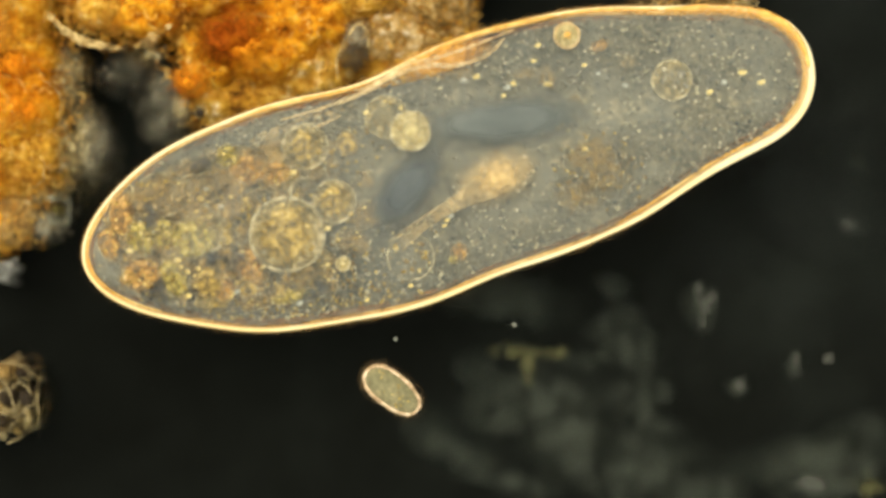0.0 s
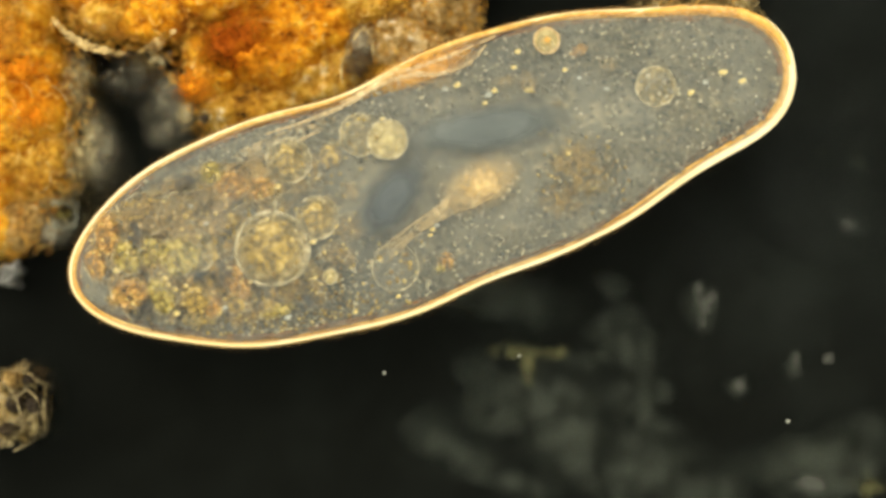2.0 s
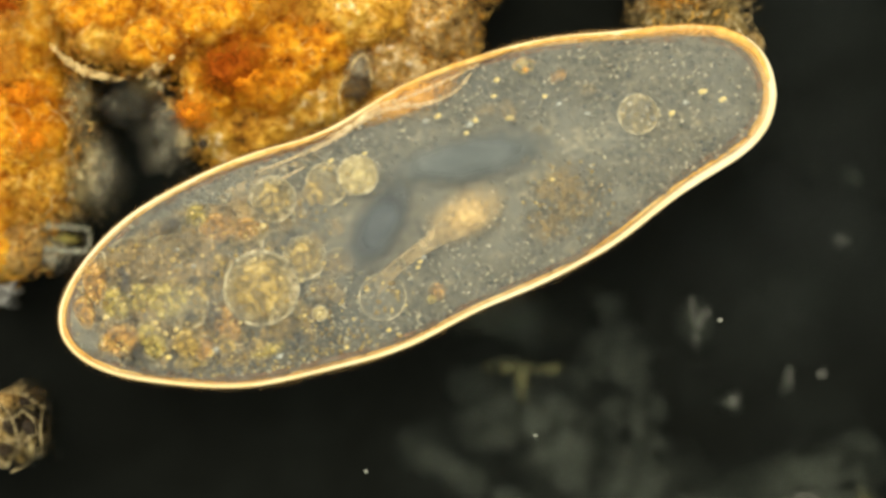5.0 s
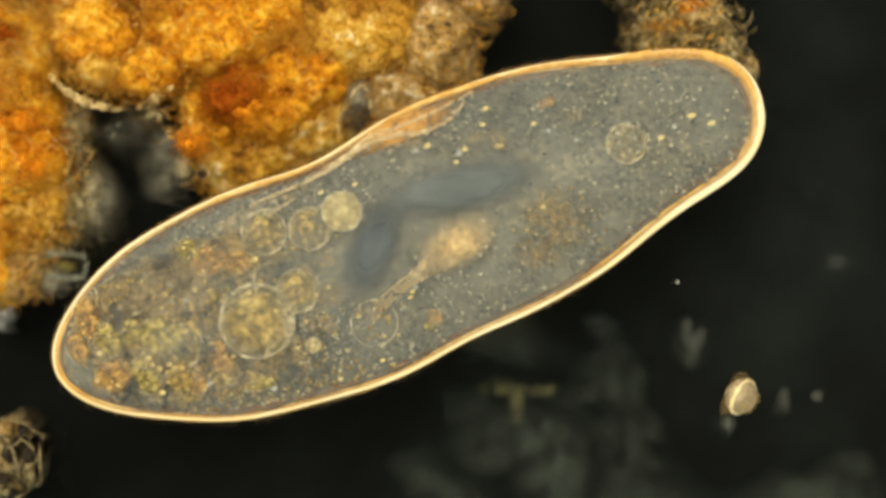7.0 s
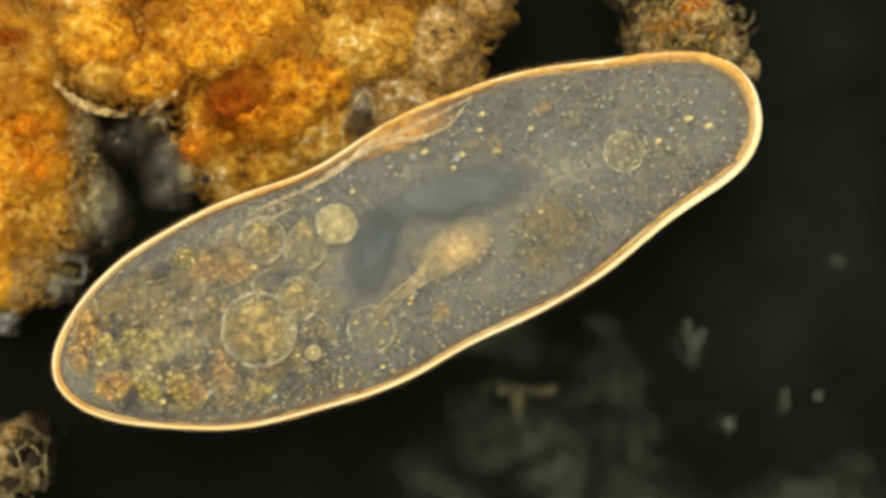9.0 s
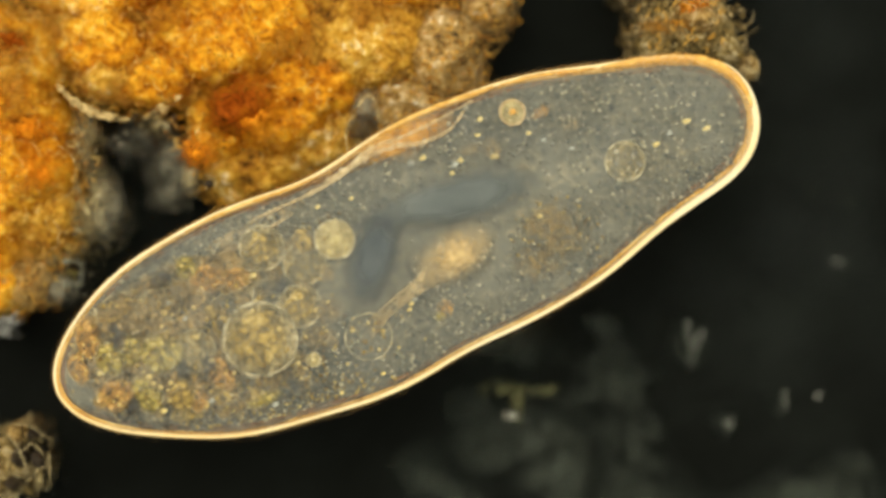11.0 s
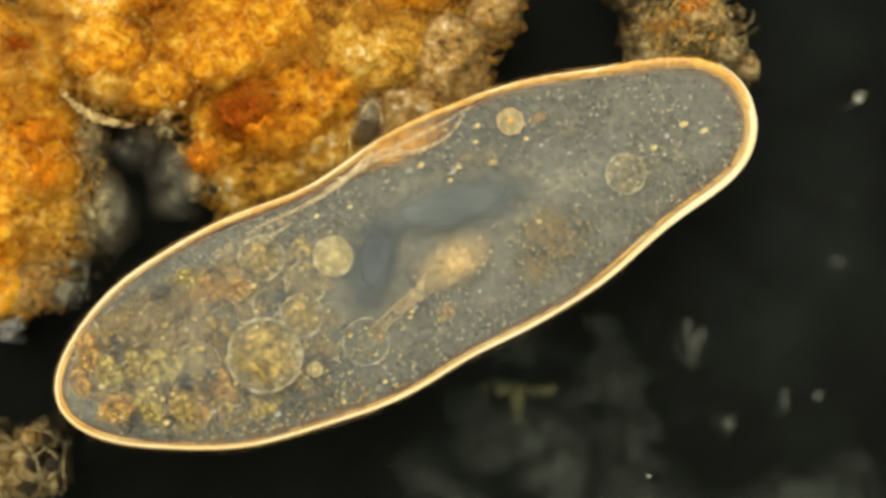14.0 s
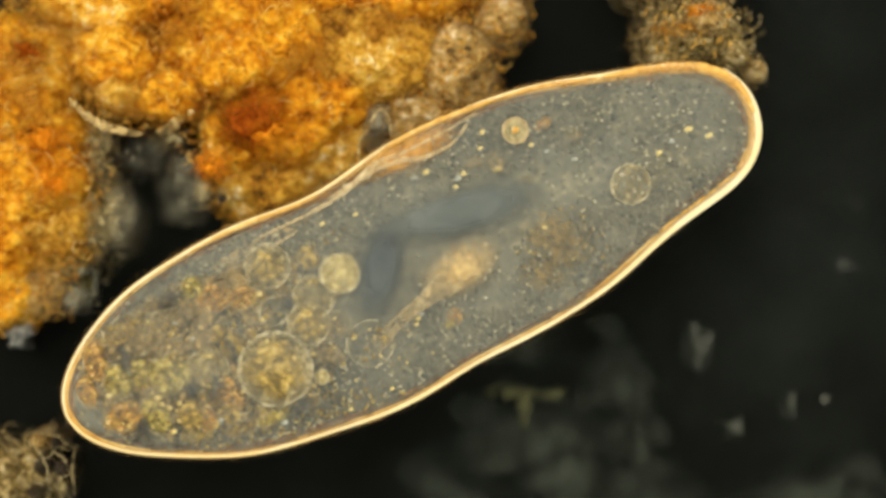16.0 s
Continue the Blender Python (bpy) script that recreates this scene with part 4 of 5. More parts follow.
    for i, (x, y, r, rich, mem, rim_w) in enumerate([
            (-238, 97, 40, 6, MEMBRANE, 1.4), (-182, 34, 38, 6, MEMBRANE, 1.0), (-165, 84, 28, 4, MEMBRANE, 0.8), (-290, 62, 30, 12, MEMBRANE, 0.95), (-410, -30, 38, 10, MEMBRANE, 1.3),
            (-385, 30, 30, 10, CLEAR_MEMBRANE, 0.7), (-455, 35, 42, 20, CLEAR_MEMBRANE, 0.6), (-505, -40, 40, 34, MEMBRANE, 0.5), (-460, -90, 36, 30, MEMBRANE, 0.6), (-395, -115, 30, 24, MEMBRANE, 0.8),
            (-548, -50, 34, 28, MEMBRANE, 0.5), (-555, 20, 28, 16, CLEAR_MEMBRANE, 0.5), (-340, 20, 27, 8, CLEAR_MEMBRANE, 0.9), (-150, 15, 22, 4, CLEAR_MEMBRANE, 0.7), (-258, 20, 26, 6, CLEAR_MEMBRANE, 0.95),
            (-345, -140, 24, 18, MEMBRANE, 0.7), (-185, -95, 22, 14, MEMBRANE, 0.6), (-225, -118, 13, 4, CREAM_MEMBRANE, 1.0)]):
        drifting[i] = vacuole(top, x, y, r, z0 + 0.0005 + 0.0012 * (i % 3), rich // 3, FOOD_LUMP if rim_w < 0.9 else mem, seed=20 + i, rim=rim_w >= 0.9, rim_w=rim_w, core=0.82 if mem in (MEMBRANE, CREAM_MEMBRANE) and i % 3 != 1 else 0.0)
    for i, (x, y, rx, ry) in enumerate([(-440, -25, 155, 112), (-320, 45, 105, 72), (-535, -15, 66, 92), (255, -55, 66, 50), (205, -105, 60, 34), (-385, -125, 130, 44), (-265, -85, 66, 56), (-500, 62, 100, 62), (-575, -10, 62, 86), (-548, 60, 70, 52), (-400, 104, 120, 36), (-300, 104, 90, 30), (-400, 92, 90, 40), (-250, 80, 90, 52), (-490, -84, 80, 44)]):
        v, f = dome(rx * STEP, ry * STEP, 0.004, 4, 0.22, 2.2, 40 + i)
        part("amber_plasm", mesh(v, f), AMBER_PLASM if x < 0 else PALE_AMBER, top, "amber tinted cloudy plasm", (x * STEP, y * STEP, z0 - 0.0016))

    rng = random.Random(17)
    for i in range(46):
        x, y = rng.uniform(-605, -180), rng.uniform(-140, 100)
        if ((x + 390) / 225) ** 2 + ((y + 15) / 130) ** 2 > 1:
            continue
        r = rng.choice((9, 12, 15, 19, 24))
        v, f = dome(r * STEP, r * STEP * rng.uniform(0.7, 1.0), r * STEP * 0.4, 3, 0.35, 1.8, 70 + i)
        part("food_lump", mesh(v, f), (FOOD_LUMP, MEMBRANE, BIG_MEMBRANE)[i % 3], top, "", (x * STEP, y * STEP, z0 + 0.001 + 0.0006 * (i % 4)))

    # the larger lumps of food: matter, a pale uneven ring painted as edge light and a few grains
    skin = {ORANGE_FOOD: "orange-brown lump of food", YELLOW_FOOD: "olive-yellow lump of food", FOOD_LUMP: "pale tan lump of food", SLATE_PATCH: "dark slate patch standing in for a gap between the lumps", CLOUD_FOOD: "diffuse amber cloud of food"}
    for i, (x, y, rx, ry, turn, mat) in enumerate([
            (-578, 61, 22, 52, -25, ORANGE_FOOD), (-611, 20, 20, 30, 0, ORANGE_FOOD), (-568, -46, 38, 28, 20, ORANGE_FOOD), (-516, -64, 28, 38, 0, YELLOW_FOOD), (-471, -10, 42, 36, 30, YELLOW_FOOD),
            (-514, 10, 30, 28, 0, YELLOW_FOOD), (-503, 79, 56, 40, 0, FOOD_LUMP), (-440, 72, 44, 30, 0, FOOD_LUMP), (-371, 112, 24, 22, 0, YELLOW_FOOD), (-345, 84, 36, 26, -20, ORANGE_FOOD),
            (-384, -84, 22, 42, 20, ORANGE_FOOD), (-438, -110, 22, 22, 0, ORANGE_FOOD), (-254, -142, 14, 26, 0, FOOD_LUMP), (-441, 18, 30, 24, 0, FOOD_LUMP), (-557, 14, 24, 34, 0, YELLOW_FOOD),
            (-389, -145, 30, 14, 0, FOOD_LUMP), (-330, -150, 34, 12, 0, YELLOW_FOOD), (-300, 62, 30, 22, 0, ORANGE_FOOD), (-205, -78, 26, 20, 0, FOOD_LUMP), (-170, -45, 34, 24, 15, FOOD_LUMP),
            (26, -113, 15, 17, 0, ORANGE_FOOD), (12, -122, 10, 9, 0, YELLOW_FOOD), (200, 112, 20, 22, 0, FOOD_LUMP), (304, 138, 20, 9, 20, ORANGE_FOOD), (165, 124, 24, 11, -20, FOOD_LUMP), (238, 60, 13, 11, 0, FOOD_LUMP),
            (240, -42, 44, 30, 0, CLOUD_FOOD), (186, -93, 34, 28, 0, CLOUD_FOOD), (262, -90, 44, 24, 0, CLOUD_FOOD), (60, 150, 30, 10, -20, FOOD_LUMP), (345, 100, 20, 14, 0, FOOD_LUMP),
            # dark slate domes in place of gaps between the lumps
            (-350, -20, 14, 40, 10, SLATE_PATCH), (-400, -60, 16, 34, -30, SLATE_PATCH), (-545, -75, 16, 20, 0, SLATE_PATCH), (-420, 112, 40, 16, 8, SLATE_PATCH),
            (-235, 22, 30, 18, 0, SLATE_PATCH), (-280, -150, 30, 18, 0, SLATE_PATCH), (-440, -50, 22, 18, 0, SLATE_PATCH), (-530, 44, 14, 30, -20, SLATE_PATCH)]):
        v, f = dome(rx * STEP, ry * STEP, 0.0030, 3, 0.45, 1.9, 130 + i)
        lump = part("food_lump", mesh(turned(v, turn), f), mat, top, skin[mat], (x * STEP, y * STEP, z0 + 0.0014 + 0.0005 * (i % 5)))
        if 0 < x < 40 and y < -100:
            drifting[x] = lump
        if mat is SLATE_PATCH or min(rx, ry) < 12 or x > 100:
            continue
        ring = []
        for k in range(36):
            a = 2 * math.pi * k / 36
            d = 0.96 + 0.2 * noise.noise(Vector((math.cos(a) * 1.5, math.sin(a) * 1.5, i * 2.3)))
            ring.append((rx * d * STEP * math.cos(a), ry * d * STEP * math.sin(a), 0.0016))
        v, f = tube(turned(ring, turn), [STEP * max(0.1, 0.5 + 2.4 * noise.noise(Vector((k * 0.23, i, 4)))) for k in range(36)], 6, True)
        part("membrane_glow_ring", mesh(v, f), VACUOLE_EDGE_GLOW, lump, "pale ring standing in for light at the membrane's edge")
        dots = [(rng.uniform(-0.7, 0.7) * rx * STEP, rng.uniform(-0.7, 0.7) * ry * STEP, 0.0026, rng.uniform(1.6, 3.6) * STEP) for _ in range(int(rx * ry / 90) + 2)]
        v, f = grains(dots, 1, 200 + i)
        tagged(part("filling", mesh(turned(v, turn), f), AMBER_GRAINS, lump, "amber food grains"), kind="stuff")

    # crystals: bright small pairs
    for i, (x, y, r) in enumerate([(60, 140, 7), (82, 140, 7), (185, 142, 6), (200, 166, 7), (130, 108, 8), (200, 96, 8), (142, 112, 6), (470, 12, 7), (498, 22, 6), (562, 6, 8), (270, 112, 6),
                                   (-318, -150, 8), (-316, -166, 7), (-200, -190, 5), (-120, -185, 5), (-30, -90, 6), (-22, -84, 6), (-36, -98, 5), (-120, 128, 6), (534, 30, 8), (330, 60, 5),
                                   (-425, -120, 7), (-500, -105, 7), (-560, -60, 7), (-250, -140, 6), (-60, 120, 5), (235, -30, 5), (120, 96, 6), (290, 92, 5)] + [(rng.uniform(-590, -230), rng.uniform(-130, 70), rng.choice((4, 5, 6, 7))) for _ in range(26)]):
        v, f = blob(r * STEP * 0.85, r * STEP * 0.6, r * STEP * 0.5, 2, 0.7, 1.6, i)
        part("crystal", mesh(v, f, False), CRYSTAL if i % 4 else PALE_CRYSTAL, top, "", (x * STEP, y * STEP, z0 + 0.0035))

    # grains all through the plasm
    rng = random.Random(3)

    def clear(x, y):
        dark = ((x + 84) / 82) ** 2 + ((y + 16) / 66) ** 2 < rng.uniform(0.7, 1.1)
        slate = ((x - 122) / 170) ** 2 + ((y - 50) / 46) ** 2 < rng.uniform(0.6, 1.1)
        return not dark and not slate

    spots = scatter(slipper_outline, spine, z0, 6800, rng, clear, (1.4, 1.8, 2.3, 3.0, 3.8))
    v, f = grains(spots, 1, 3)
    tagged(part("granular_matter", mesh(v, f), GRANULES, top, "fine pale grains in the plasm"), kind="stuff")
    spots = scatter(slipper_outline, spine, z0, 1700, rng, lambda x, y: clear(x, y) and noise.noise(Vector((x * 0.022, y * 0.022, 9))) > rng.uniform(-0.35, 0.35), (1.6, 2.0, 2.6, 3.4, 4.4))
    v, f = grains([(x, y, z + 0.0008, r) for x, y, z, r in spots], 1, 4, 0.4)
    tagged(part("speck_matter", mesh(v, f), SPECKS, top, "pale green-yellow specks in the plasm"), kind="stuff")
    spots = scatter(slipper_outline, spine, z0, 2000, rng, lambda x, y: (x < -150 + rng.gauss(0, 70) and clear(x, y) and y < 112 and noise.noise(Vector((x * 0.018, y * 0.018, 3))) > rng.uniform(-0.5, 0.3)) or (rng.random() < 0.8 * math.exp(-((x - 245) / 60) ** 2 - ((y + 65) / 42) ** 2)), (1.3, 1.8, 2.4, 3.4))
    v, f = grains([(x, y, z + 0.001, r) for x, y, z, r in spots], 1, 5)
    tagged(part("amber_matter", mesh(v, f), AMBER_GRAINS, top, "amber food grains in the hind end"), kind="stuff")
    cilia(slipper_outline, top, 1500, 6)
    return top, big, small, second, front, star, low, groove, gullet, drifting


def build_visitor():
    top = thing("paramecium", "second paramecium, smooth grey with pale crystals and gold rim", "paramecium", "slipper animalcules")
    spine, depth = 500 * STEP, 0.022
    v, f = body_surface(visitor_outline, spine, depth)
    part("pellicle", mesh(v, f), DARKENED_PELLICLE, top, "clear thin pellicle")
    # the edge glow again, as a cream-gold tube
    pts = rim_line(visitor_outline, 240)
    v, f = tube(pts, [STEP * (5.6 + 2.4 * max(0.0, -p.x / (800 * STEP)) ** 3 + 0.8 * noise.noise(p * 40)) for p in pts], 10, True, 0.8)
    part("rim", mesh(v, f), EDGE_GLOW, top, "cream-gold tube standing in for light at the body's edge")
    v, f = body_surface(visitor_outline, spine, depth * 0.4, lambda x, y: 12 * STEP)
    part("endoplasm", mesh(v, f), VISITOR_PLASM, top, "smooth grey endoplasm")
    rng = random.Random(31)
    for i in range(80):
        x, y = rng.uniform(-400, 600), rng.uniform(-190, 240)
        if abs(x) > 560 and abs(y) > 120:
            y *= 0.4
        r = rng.choice((4, 5, 7, 9))
        v, f = blob(r * STEP * rng.uniform(0.8, 1.8), r * STEP * 0.7, r * STEP * 0.4, 1, 0.35, 2, i)
        ob = part("crystal", mesh(v, f, False), PALE_CRYSTAL if i % 5 == 0 else DIM_CRYSTAL, top, "", (x * STEP, y * STEP, depth * 0.4))
        ob.rotation_euler = (0, 0, rng.uniform(0, 3))
    for i, (x, y, rx, ry, turn) in enumerate([(-666, 18, 10, 7, 0), (-662, -19, 14, 9, 40), (-609, -3, 11, 9, 0), (-640, -48, 9, 7, 0), (-595, -81, 9, 8, 0), (-525, -91, 14, 10, 0), (-504, -108, 11, 7, 20), (-466, 51, 24, 8, 30),
                                              (-590, 49, 12, 6, 0), (-408, -129, 16, 9, 20), (-360, -111, 13, 7, 0), (-314, -103, 9, 7, 0), (-347, -19, 34, 8, 24), (-414, -7, 10, 20, 30), (-426, -90, 12, 6, 0)]):
        v, f = blob(rx * STEP, ry * STEP, 0.0022, 2, 0.5, 1.7, 300 + i)
        ob = part("crystal", mesh(v, f), PALE_CRYSTAL if i % 6 == 1 else DIM_CRYSTAL, top, "", (x * STEP, y * STEP, depth * 0.4 + 0.0004))
        ob.rotation_euler = (0, 0, radians(turn))
    for i, (x, y, rx, ry, turn) in enumerate([(-540, 84, 18, 46, -10), (-455, 155, 40, 24, 10), (-507, 27, 36, 40, 0), (-300, 60, 60, 34, 20), (-150, -40, 70, 50, 0), (60, 80, 60, 40, 0), (250, -30, 80, 50, 0)]):
        v, f = dome(rx * STEP, ry * STEP, 0.003, 3, 0.25, 1.6, 330 + i)
        ob = part("food_lump", mesh(v, f), FAINT_LUMP, top, "faint olive lump of food", (x * STEP, y * STEP, depth * 0.4))
        ob.rotation_euler = (0, 0, radians(turn))
    spots = scatter(visitor_outline, spine, depth * 0.4, 1200, rng, lambda x, y: True, (1.4, 1.8, 2.4))
    v, f = grains(spots, 1, 9)
    tagged(part("granular_matter", mesh(v, f), GRANULES, top, "fine pale grains in the plasm"), kind="stuff")
    cilia(visitor_outline, top, 900, 7)
    return top


def build_ciliate(length, width, mat, label, seed):
    """A small barrel-shaped ciliate: body, rim, furrows, cilia."""
    top = thing("small_ciliate", label, "ciliate", "small ciliates")
    a, b = length / 2 * STEP, width / 2 * STEP

    def oval(w):
        c, s = math.cos(w), math.sin(w)
        return -a * math.copysign(abs(c) ** 0.85, c), b * math.copysign(abs(s) ** 0.8, s) * (1 + 0.08 * c)

    v, f = body_surface(oval, a * 0.6, b * 0.85, None, 1.0, 72, 20)
    part("body", mesh(v, f), mat, top)
    # the tube's pale colour stands in for light along the silhouette
    pts = [p + Vector((0, 0, b * 0.12)) for p in rim_line(oval, 72)]
    v, f = tube(pts, [STEP * ((4.4 if mat is GREY_CILIATE else 3.0) + 3.0 * noise.noise(p * 420)) for p in pts], 8, True)
    part("rim", mesh(v, f), BEADED_RIM if mat is GREY_CILIATE else EDGE_GLOW, top, "beaded cream-pink tube standing in for light at the edge" if mat is GREY_CILIATE else "cream tube standing in for light at the edge")
    for k in (-0.5, 0.0, 0.5) if mat is CILIATE_BODY else ():
        pts = smooth_line([(-a * 0.75, k * b, b * 0.62), (0, k * b * 1.15, b * 0.84), (a * 0.75, k * b, b * 0.62)], 12)
        v, f = tube(pts, STEP * 0.9, 6)
        part("furrow", mesh(v, f), FOLD, top)
    rng = random.Random(seed)
    spots = []
    for _ in range(24):
        x, y = rng.uniform(-0.75, 0.75), rng.uniform(-0.7, 0.7)
        spots.append((x * a, y * b, b * 0.85 * math.sqrt(max(0.05, 1 - x * x * 0.5 - y * y)), rng.uniform(1.2, 3.0) * STEP))
    v, f = grains(spots, 1, seed)
    tagged(part("granular_matter", mesh(v, f), AMBER_GRAINS, top), kind="stuff")
    cilia(oval, top, 260, seed)
    return top


def build_swimmer(seed):
    """A tiny pear-shaped flagellate: body, grain, lash."""
    top = thing("flagellate", "tiny pale pear-shaped flagellate swimming deep below the focus", "flagellate", "tiny flagellates")
    v, f = blob(15 * STEP, 9 * STEP, 8 * STEP, 3, 0.25, 1.4, seed + 50)
    part("body", mesh(v, f), SWIMMER, top)
    v, f = blob(6 * STEP, 6 * STEP, 5 * STEP, 2, 0.3, 1.6, seed + 60)
    part("pale_grain", mesh(v, f), PALE_CRYSTAL, top, "pale grain", (5 * STEP, 2 * STEP, 5 * STEP))
    lash = smooth_line([(14 * STEP, 0, 0), (22 * STEP, 5 * STEP, 0), (30 * STEP, -3 * STEP, 0), (38 * STEP, 3 * STEP, 0)], 18)
    v, f = tube(lash, [STEP * (0.9 - 0.04 * k) for k in range(18)], 5)
    part("lash", mesh(v, f), WISP, top)
    return top


def build_motes():
    motes = []
    for i in range(5):
        v, f = blob((3.2 + i % 2) * STEP, 2.6 * STEP, 2.4 * STEP, 2, 0.3, 2, i)
        ob = new("mote", mesh(v, f))
        ob.data.materials.append(PALE_CRYSTAL)
        tagged(ob, "tiny pale mote drifting above the slide", "mote", "drifting motes")
        motes.append(ob)
    return motes


build_slide()
main_clump = build_main_detritus()
left_clump = build_left_detritus()
build_far_detritus()
low_clump = build_low_detritus()
diatom = build_diatom()
tuft = build_tuft()
build_flocs()
slipper, big_vacuole, small_vacuole, second_vacuole, front_vacuole, star_vacuole, low_vacuole, oral_groove, gullet, drifting = build_slipper()
visitor = build_visitor()
dart = build_ciliate(110, 54, GREY_CILIATE, "small oval ciliate with cream rim, swimming fast", 41)
tumbler = build_ciliate(150, 61, CILIATE_BODY, "small barrel-shaped buff ciliate, tumbling as it swims", 42)
motes = build_motes()
upper_swimmer, lower_swimmer = build_swimmer(1), build_swimmer(2)


# ---- what moves ----
def seen(t, gx, gy, z=SWIM_Z):
    """The place under the lens, as the stage stands at t seconds."""
    p = plan(gx, gy, z)
    sx, sy = stage(t)
    return Vector((p.x + sx, p.y + sy, z)) * BIG


def swim(ob, rows, z=SWIM_Z):
    """Rows: seconds, grid x, grid y, heading in degrees, pitch in degrees."""
    out = []
    for t, gx, gy, head, pitch in rows:
        p = seen(t, gx, gy, z)
        out.append((t, Matrix.Translation(p) @ pose(0, 0, 0, 0, 0, head) @ pose(0, 0, 0, 0, pitch, 0)))
    walk(ob, out)


def drift(ob, rows):
    """Rows: seconds and grid steps gone to the right and down, over the slide."""
    base, turn = ob.location.copy(), ob.rotation_euler.z
    s = STEP * 1.04 * BIG
    walk(ob, [(t, Matrix.Translation(base + Vector((dx * s, -dy * s, 0))) @ pose(0, 0, 0, 0, 0, math.degrees(turn) + a)) for t, dx, dy, a in rows])


def inner(ob, rows):
    """Rows: seconds, place in the body's grid, height above the part's own."""
    z = ob.location.z
    walk(ob, [(t, pose(x * STEP * BIG, y * STEP * BIG, z + dz * BIG)) for t, x, y, dz in rows])


def motions():
    swim(slipper, [(0, 797.8, 296.1, 14.5, 0), (1.5, 776.0, 307.2, 16.0, 0), (3.0, 761.0, 322.3, 17.2, 0), (3.5, 759.3, 327.1, 17.7, 0), (7, 727.5, 420.6, 20.2, 0),
                   (9, 725.0, 431.3, 20.9, 0), (12.5, 723.7, 449.6, 22.1, 0), (14.5, 722.5, 457.3, 22.7, 0), (16, 733.5, 467.8, 23.0, 0)])
    inner(big_vacuole, [(0, -307, -44, 0), (3.5, -309, -43, 0), (9, -299, -47, 0), (12.5, -298, -55, 0), (16, -294, -74, 0)])
    inner(small_vacuole, [(0, -53, 77, 0), (1.5, -59, 80, 0), (3.5, -72, 90, 0), (7, -97, 84, 0), (9, -106, 77, 0), (12.5, -117, 56, 0), (14.5, -121, 50, 0), (16, -125, 36, 0)])
    inner(second_vacuole, [(0, -213, -9, 0), (3.5, -220, -16, 0), (9, -215, -21, 0), (16, -210, -24, 0)])
    inner(front_vacuole, [(0, 412, 49, 0), (3.5, 416, 34, 0), (7, 411, 24, 0), (9, 408, 16, 0), (12.5, 410, -4, 0), (16, 404, -19, 0)])
    sunk = -0.018
    inner(star_vacuole, [(0, 253, 170, 0), (4.2, 254, 170, 0), (5.0, 254, 168, sunk * 0.5), (6.0, 255, 166, sunk), (9.2, 256, 160, sunk), (10.2, 256, 158, sunk * 0.5), (11.3, 257, 156, 0), (16, 254, 146, 0)])
    inner(low_vacuole, [(0, -108, -136, 0), (3.5, -113, -133, 0), (7, -112, -119, 0), (12.5, -124, -114, 0), (16, -125, -98, 0)])

    inner(drifting[1], [(0, -88, 112, 0), (2, -105, 105, 0), (4, -127, 98, 0), (6.5, -156, 80, 0), (9, -172, 58, 0), (14, -182, 28, 0), (16, -184, 16, 0)])
    inner(drifting[4], [(0, -445, -2, 0), (2, -441, -9, 0), (4.2, -442, -24, 0), (6.3, -444, -41, 0), (11.5, -413, -27, 0), (14, -410, -30, 0), (16, -406, -30, 0)])
    for x, dx, dy in ((26, 0, 0), (12, -14, -9)):
        inner(drifting[x], [(0, -24 + dx, -150 + dy, 0), (6.3, -15 + dx, -149 + dy, 0), (9, 11 + dx, -131 + dy, 0), (14, 26 + dx, -113 + dy, 0), (16, 30 + dx, -112 + dy, 0)])

    inner(oral_groove, [(0, 34, 187, 0), (3.5, 42, 187, 0), (7, 58, 185, 0), (16, 70, 184, 0)])
    walk(gullet, [(t, pose(x * STEP * BIG, y * STEP * BIG, gullet.location.z, 0, 0, a)) for t, x, y, a in ((0, -86, -18, 36), (4, -82, -12, 38), (7, -68, 8, 46), (12.5, -60, 16, 54), (16, -58, 18, 56))])

    drift(main_clump, [(0, 0, 0, 0), (2, 8, 9, 0), (4, 12.5, 18.5, 0), (6.5, 23, 33.5, 0), (9, 29, 46, 0), (11.5, 37, 55, 0), (14.5, 43, 65.5, 0), (16, 44.5, 72, 0)])
    left_rows = [(0, 0, 0, 0), (2, 12, 9, 0), (4, 20, 17, 0), (6.5, 32, 28, 0), (9, 39, 37, 0), (11.5, 46, 44, 0), (14.5, 54, 49, 0), (16, 57, 54, 0)]
    drift(left_clump, left_rows)
    s = STEP * 1.045 * BIG
    base = diatom.location.copy()
    walk(diatom, [(t, Matrix.Translation(base + Vector((dx * s, -dy * s, 0))) @ pose(0, 0, 0, 0, pitch, -4)) for t, dx, dy, pitch in
                  ((0, 0, 0, 72), (2.1, 10, 9, 66), (2.5, 13, 10, 8), (4, 20, 17, 6), (6.5, 32, 28, 34), (9, 39, 37, 60), (12, 47, 45, 78), (14.5, 54, 49, 78), (16, 57, 54, 78))])
    drift(tuft, [(0, 0, 0, 0), (16, 30, 40, 0)])
    drift(low_clump, [(0, 0, 0, 0), (2, 11, 13, 0), (4, 14, 18, 0), (6.5, 23, 28, 0), (9, 32, 37, 0), (11.5, 43, 38, 0), (14.5, 66, 46, 0), (16, 67, 46, 0)])

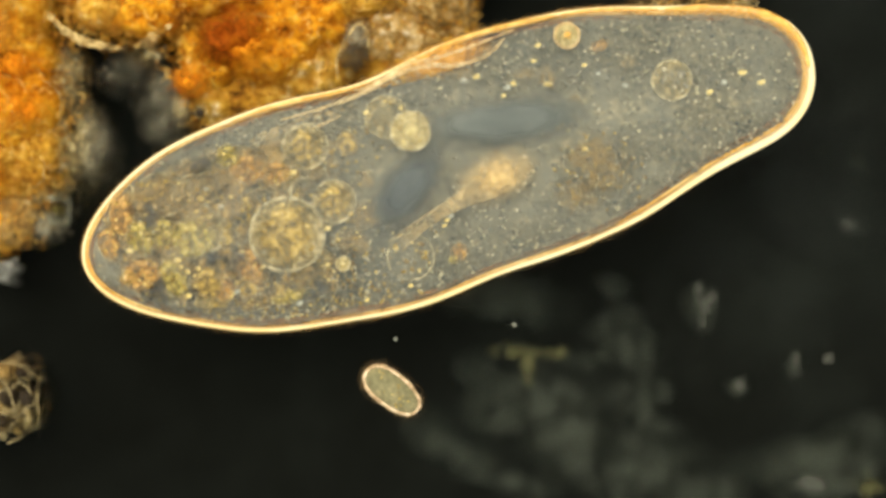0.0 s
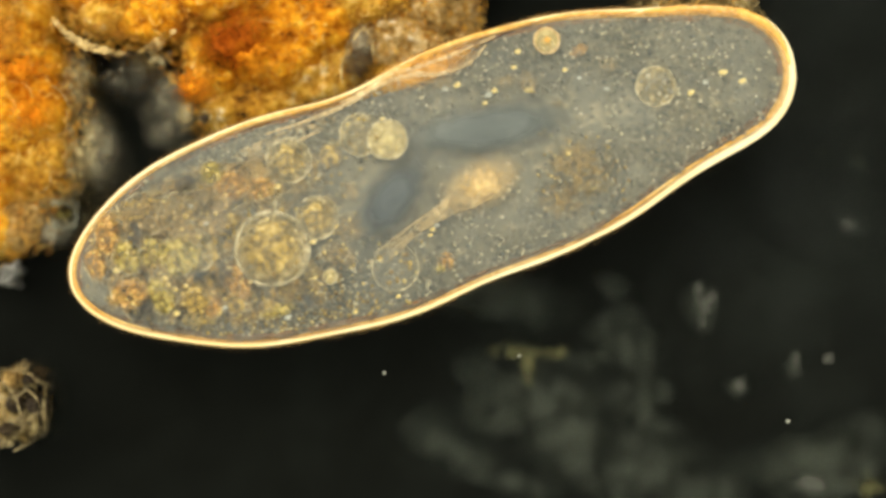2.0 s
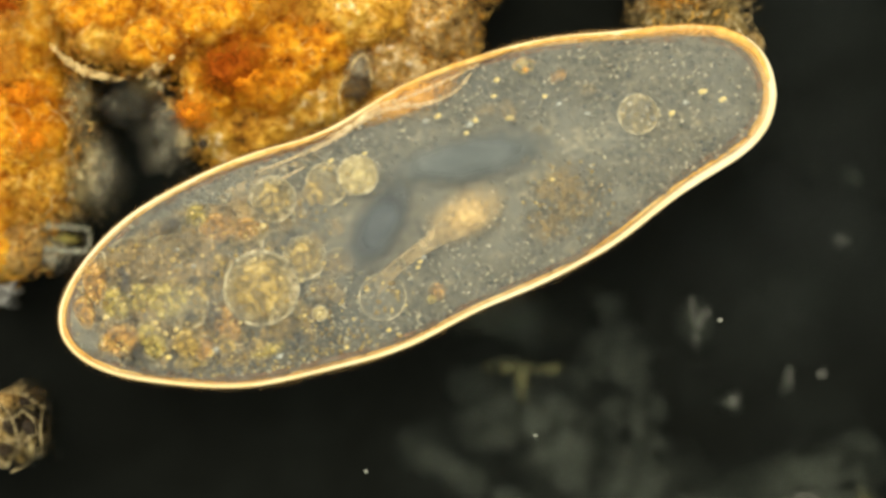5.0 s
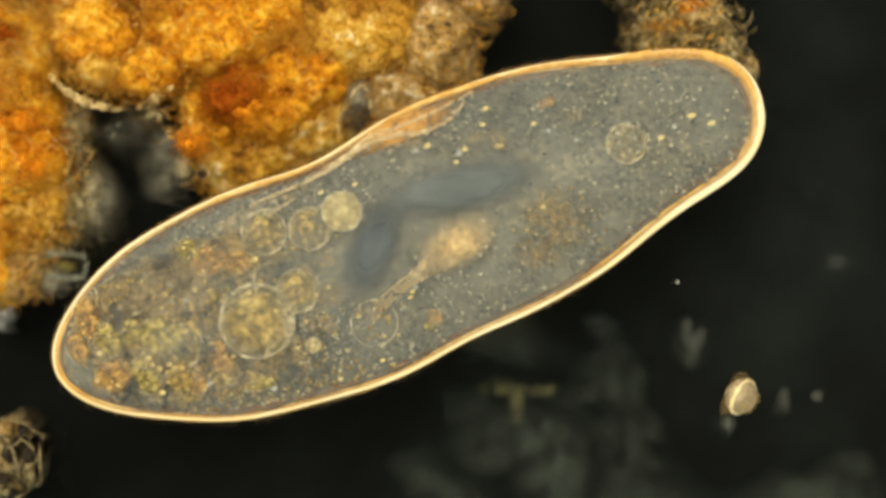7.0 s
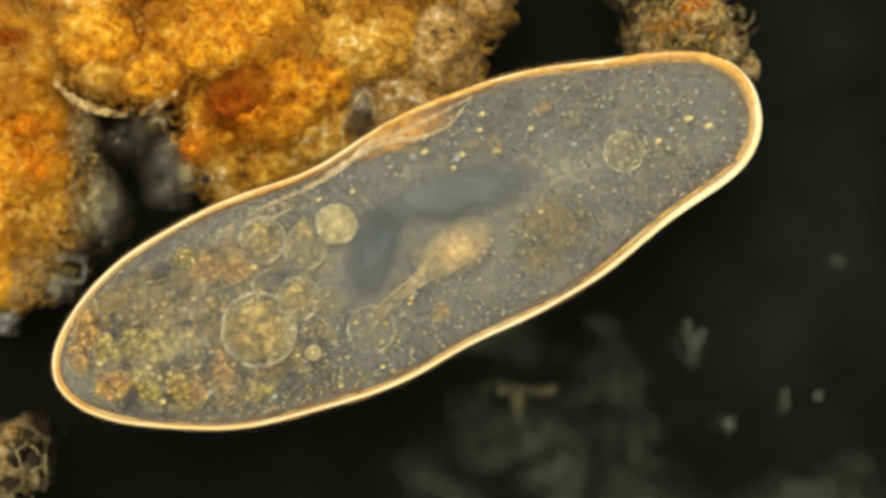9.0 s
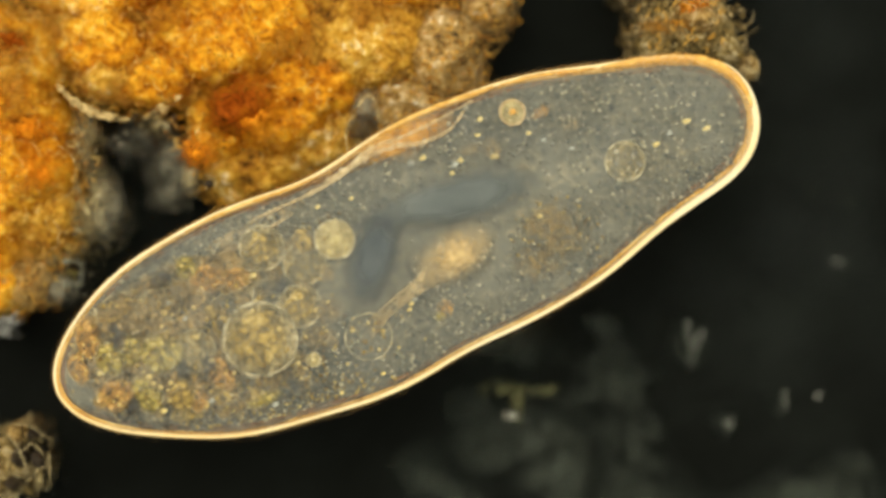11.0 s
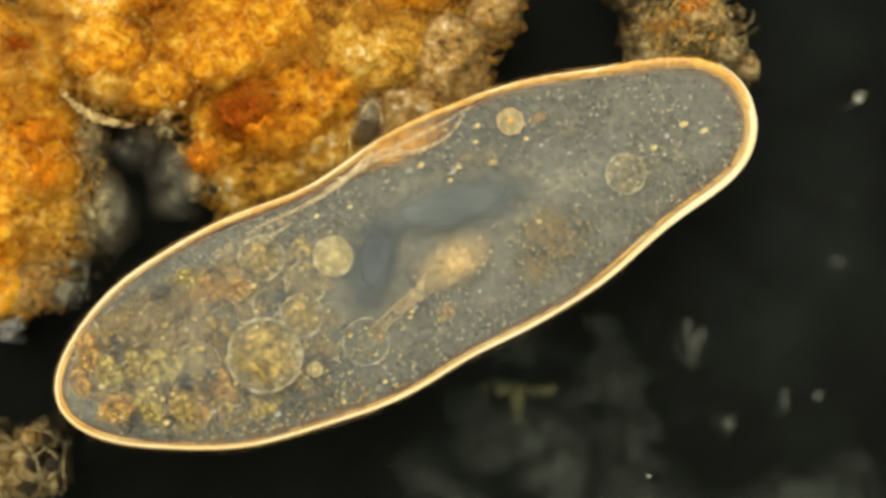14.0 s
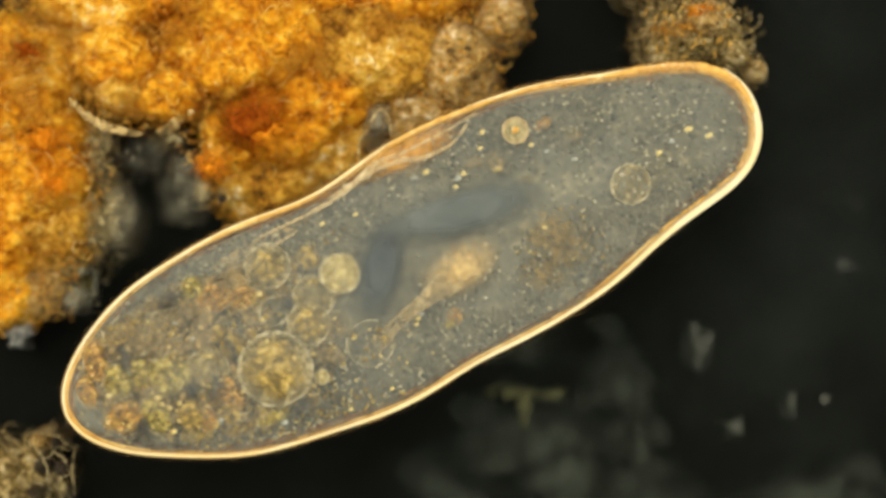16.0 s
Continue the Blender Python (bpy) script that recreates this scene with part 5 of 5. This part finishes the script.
    swim(visitor, [(0, 2800, 1000, -25, 0), (4.2, 2800, 1000, -25, 0), (5.0, 2420, 940, -25, 0), (5.7, 1900, 800, -25, 0), (6.2, 1835, 757, -24, 0), (6.3, 1838, 757, -24, 0), (6.4, 1869, 760, -25, 0),
                   (6.5, 2204, 763, -25, 0), (6.6, 2560, 725, -25, 0), (6.8, 2780, 710, -25, 0), (7.2, 2850, 700, -25, 0), (16, 2850, 700, -25, 0)], 0.082)
    swim(dart, [(0, 694, 691, -38, 0), (0.1, 580, 680, -6, 0), (0.2, 456, 704, 0, 0), (0.3, 396, 752, 22, 0), (0.4, 364, 824, 45, 0), (0.5, 335, 960, 60, 0), (0.8, 300, 1060, 60, 0), (16, 300, 1080, 60, 0)])
    swim(tumbler, [(0, 1560, -260, 92, 0), (5.0, 1560, -230, 92, 0), (6.0, 1540, 20, 92, 0), (6.2, 1515, 160, 92, 0), (6.3, 1495, 206, 92, 0), (6.4, 1466, 170, 120, 0), (6.5, 1276, 392, 103, 0), (6.6, 1148, 482, 20, 0),
                   (6.7, 1012, 676, -28, 0), (6.8, 1100, 712, -30, 0), (6.9, 1202, 720, -28, 0), (7.0, 1312, 702, -28, 72), (7.1, 1332, 656, -50, 66), (7.2, 1356, 560, -66, 16), (7.3, 1369, 484, -65, 0),
                   (7.4, 1360, 420, -62, 0), (7.5, 1214, 457, -2, 32), (7.6, 1168, 508, 25, 28), (7.7, 1128, 544, 66, 50), (7.8, 1080, 588, 0, 28), (7.9, 1117, 600, 28, 0), (8.0, 1121, 564, 93, 0),
                   (8.1, 996, 632, 8, 0), (8.2, 828, 733, 8, 0), (8.3, 744, 785, 38, 0), (8.4, 728, 862, 88, 0), (8.5, 715, 970, 90, 0), (8.8, 690, 1080, 90, 0), (16, 690, 1090, 90, 0)])
    swim(lower_swimmer, [(0, 860, 1000, 80, 0), (9.2, 880, 960, 80, 0), (10.6, 900, 800, 60, 0), (11.3, 905, 716, -60, 0), (11.5, 907, 730, -70, 0), (11.6, 910, 757, -60, 0), (11.8, 976, 790, -30, 0), (12.0, 1084, 812, -4, 0),
                         (12.2, 1188, 808, 12, 0), (12.4, 1283, 781, 24, 0), (12.6, 1380, 724, 34, 0), (12.8, 1456, 676, 40, 0), (12.9, 1498, 647, 45, 0), (13.0, 1528, 602, 50, 0), (13.3, 1640, 470, 50, 0), (16, 1760, 330, 50, 0)], 0.02)
    swim(upper_swimmer, [(0, 1700, 60, -120, 0), (13.7, 1680, 80, -120, 0), (13.9, 1590, 140, -140, 0), (14.0, 1521, 172, -140, 0), (14.1, 1430, 196, -130, 0), (14.2, 1206, 448, -140, 0), (14.3, 1030, 555, -146, 0),
                         (14.4, 936, 627, -144, 0), (14.5, 764, 729, -142, 0), (14.6, 697, 782, -140, 0), (14.7, 615, 827, -140, 0), (14.9, 500, 930, -140, 0), (16, 420, 1000, -140, 0)], 0.03)
    paths = [((0, 700, 600), (1.5, 687, 640), (4, 660, 760), (8, 640, 980), (16, 640, 1100)), ((0, 1470, 900), (6.5, 1210, 520), (9, 1150, 420), (16, 1120, 250)), ((0, 1250, 1040), (12.6, 1200, 1010), (13.0, 1036, 920), (13.4, 868, 827), (13.7, 742, 757), (14.2, 530, 640), (16, 420, 560)),
             ((0, 760, 960), (13.2, 760, 940), (13.6, 930, 880), (13.9, 1090, 849), (14.1, 1204, 833), (14.3, 1305, 797), (14.5, 1404, 748), (14.8, 1525, 665), (15.2, 1680, 560), (16, 1800, 480)), ((0, 910, 575), (4, 940, 700), (9, 1000, 1000), (16, 1000, 1200))]
    for ob, rows in zip(motes, paths):
        swim(ob, [(t, x, y, 0, 0) for t, x, y in rows], 0.075)


motions()
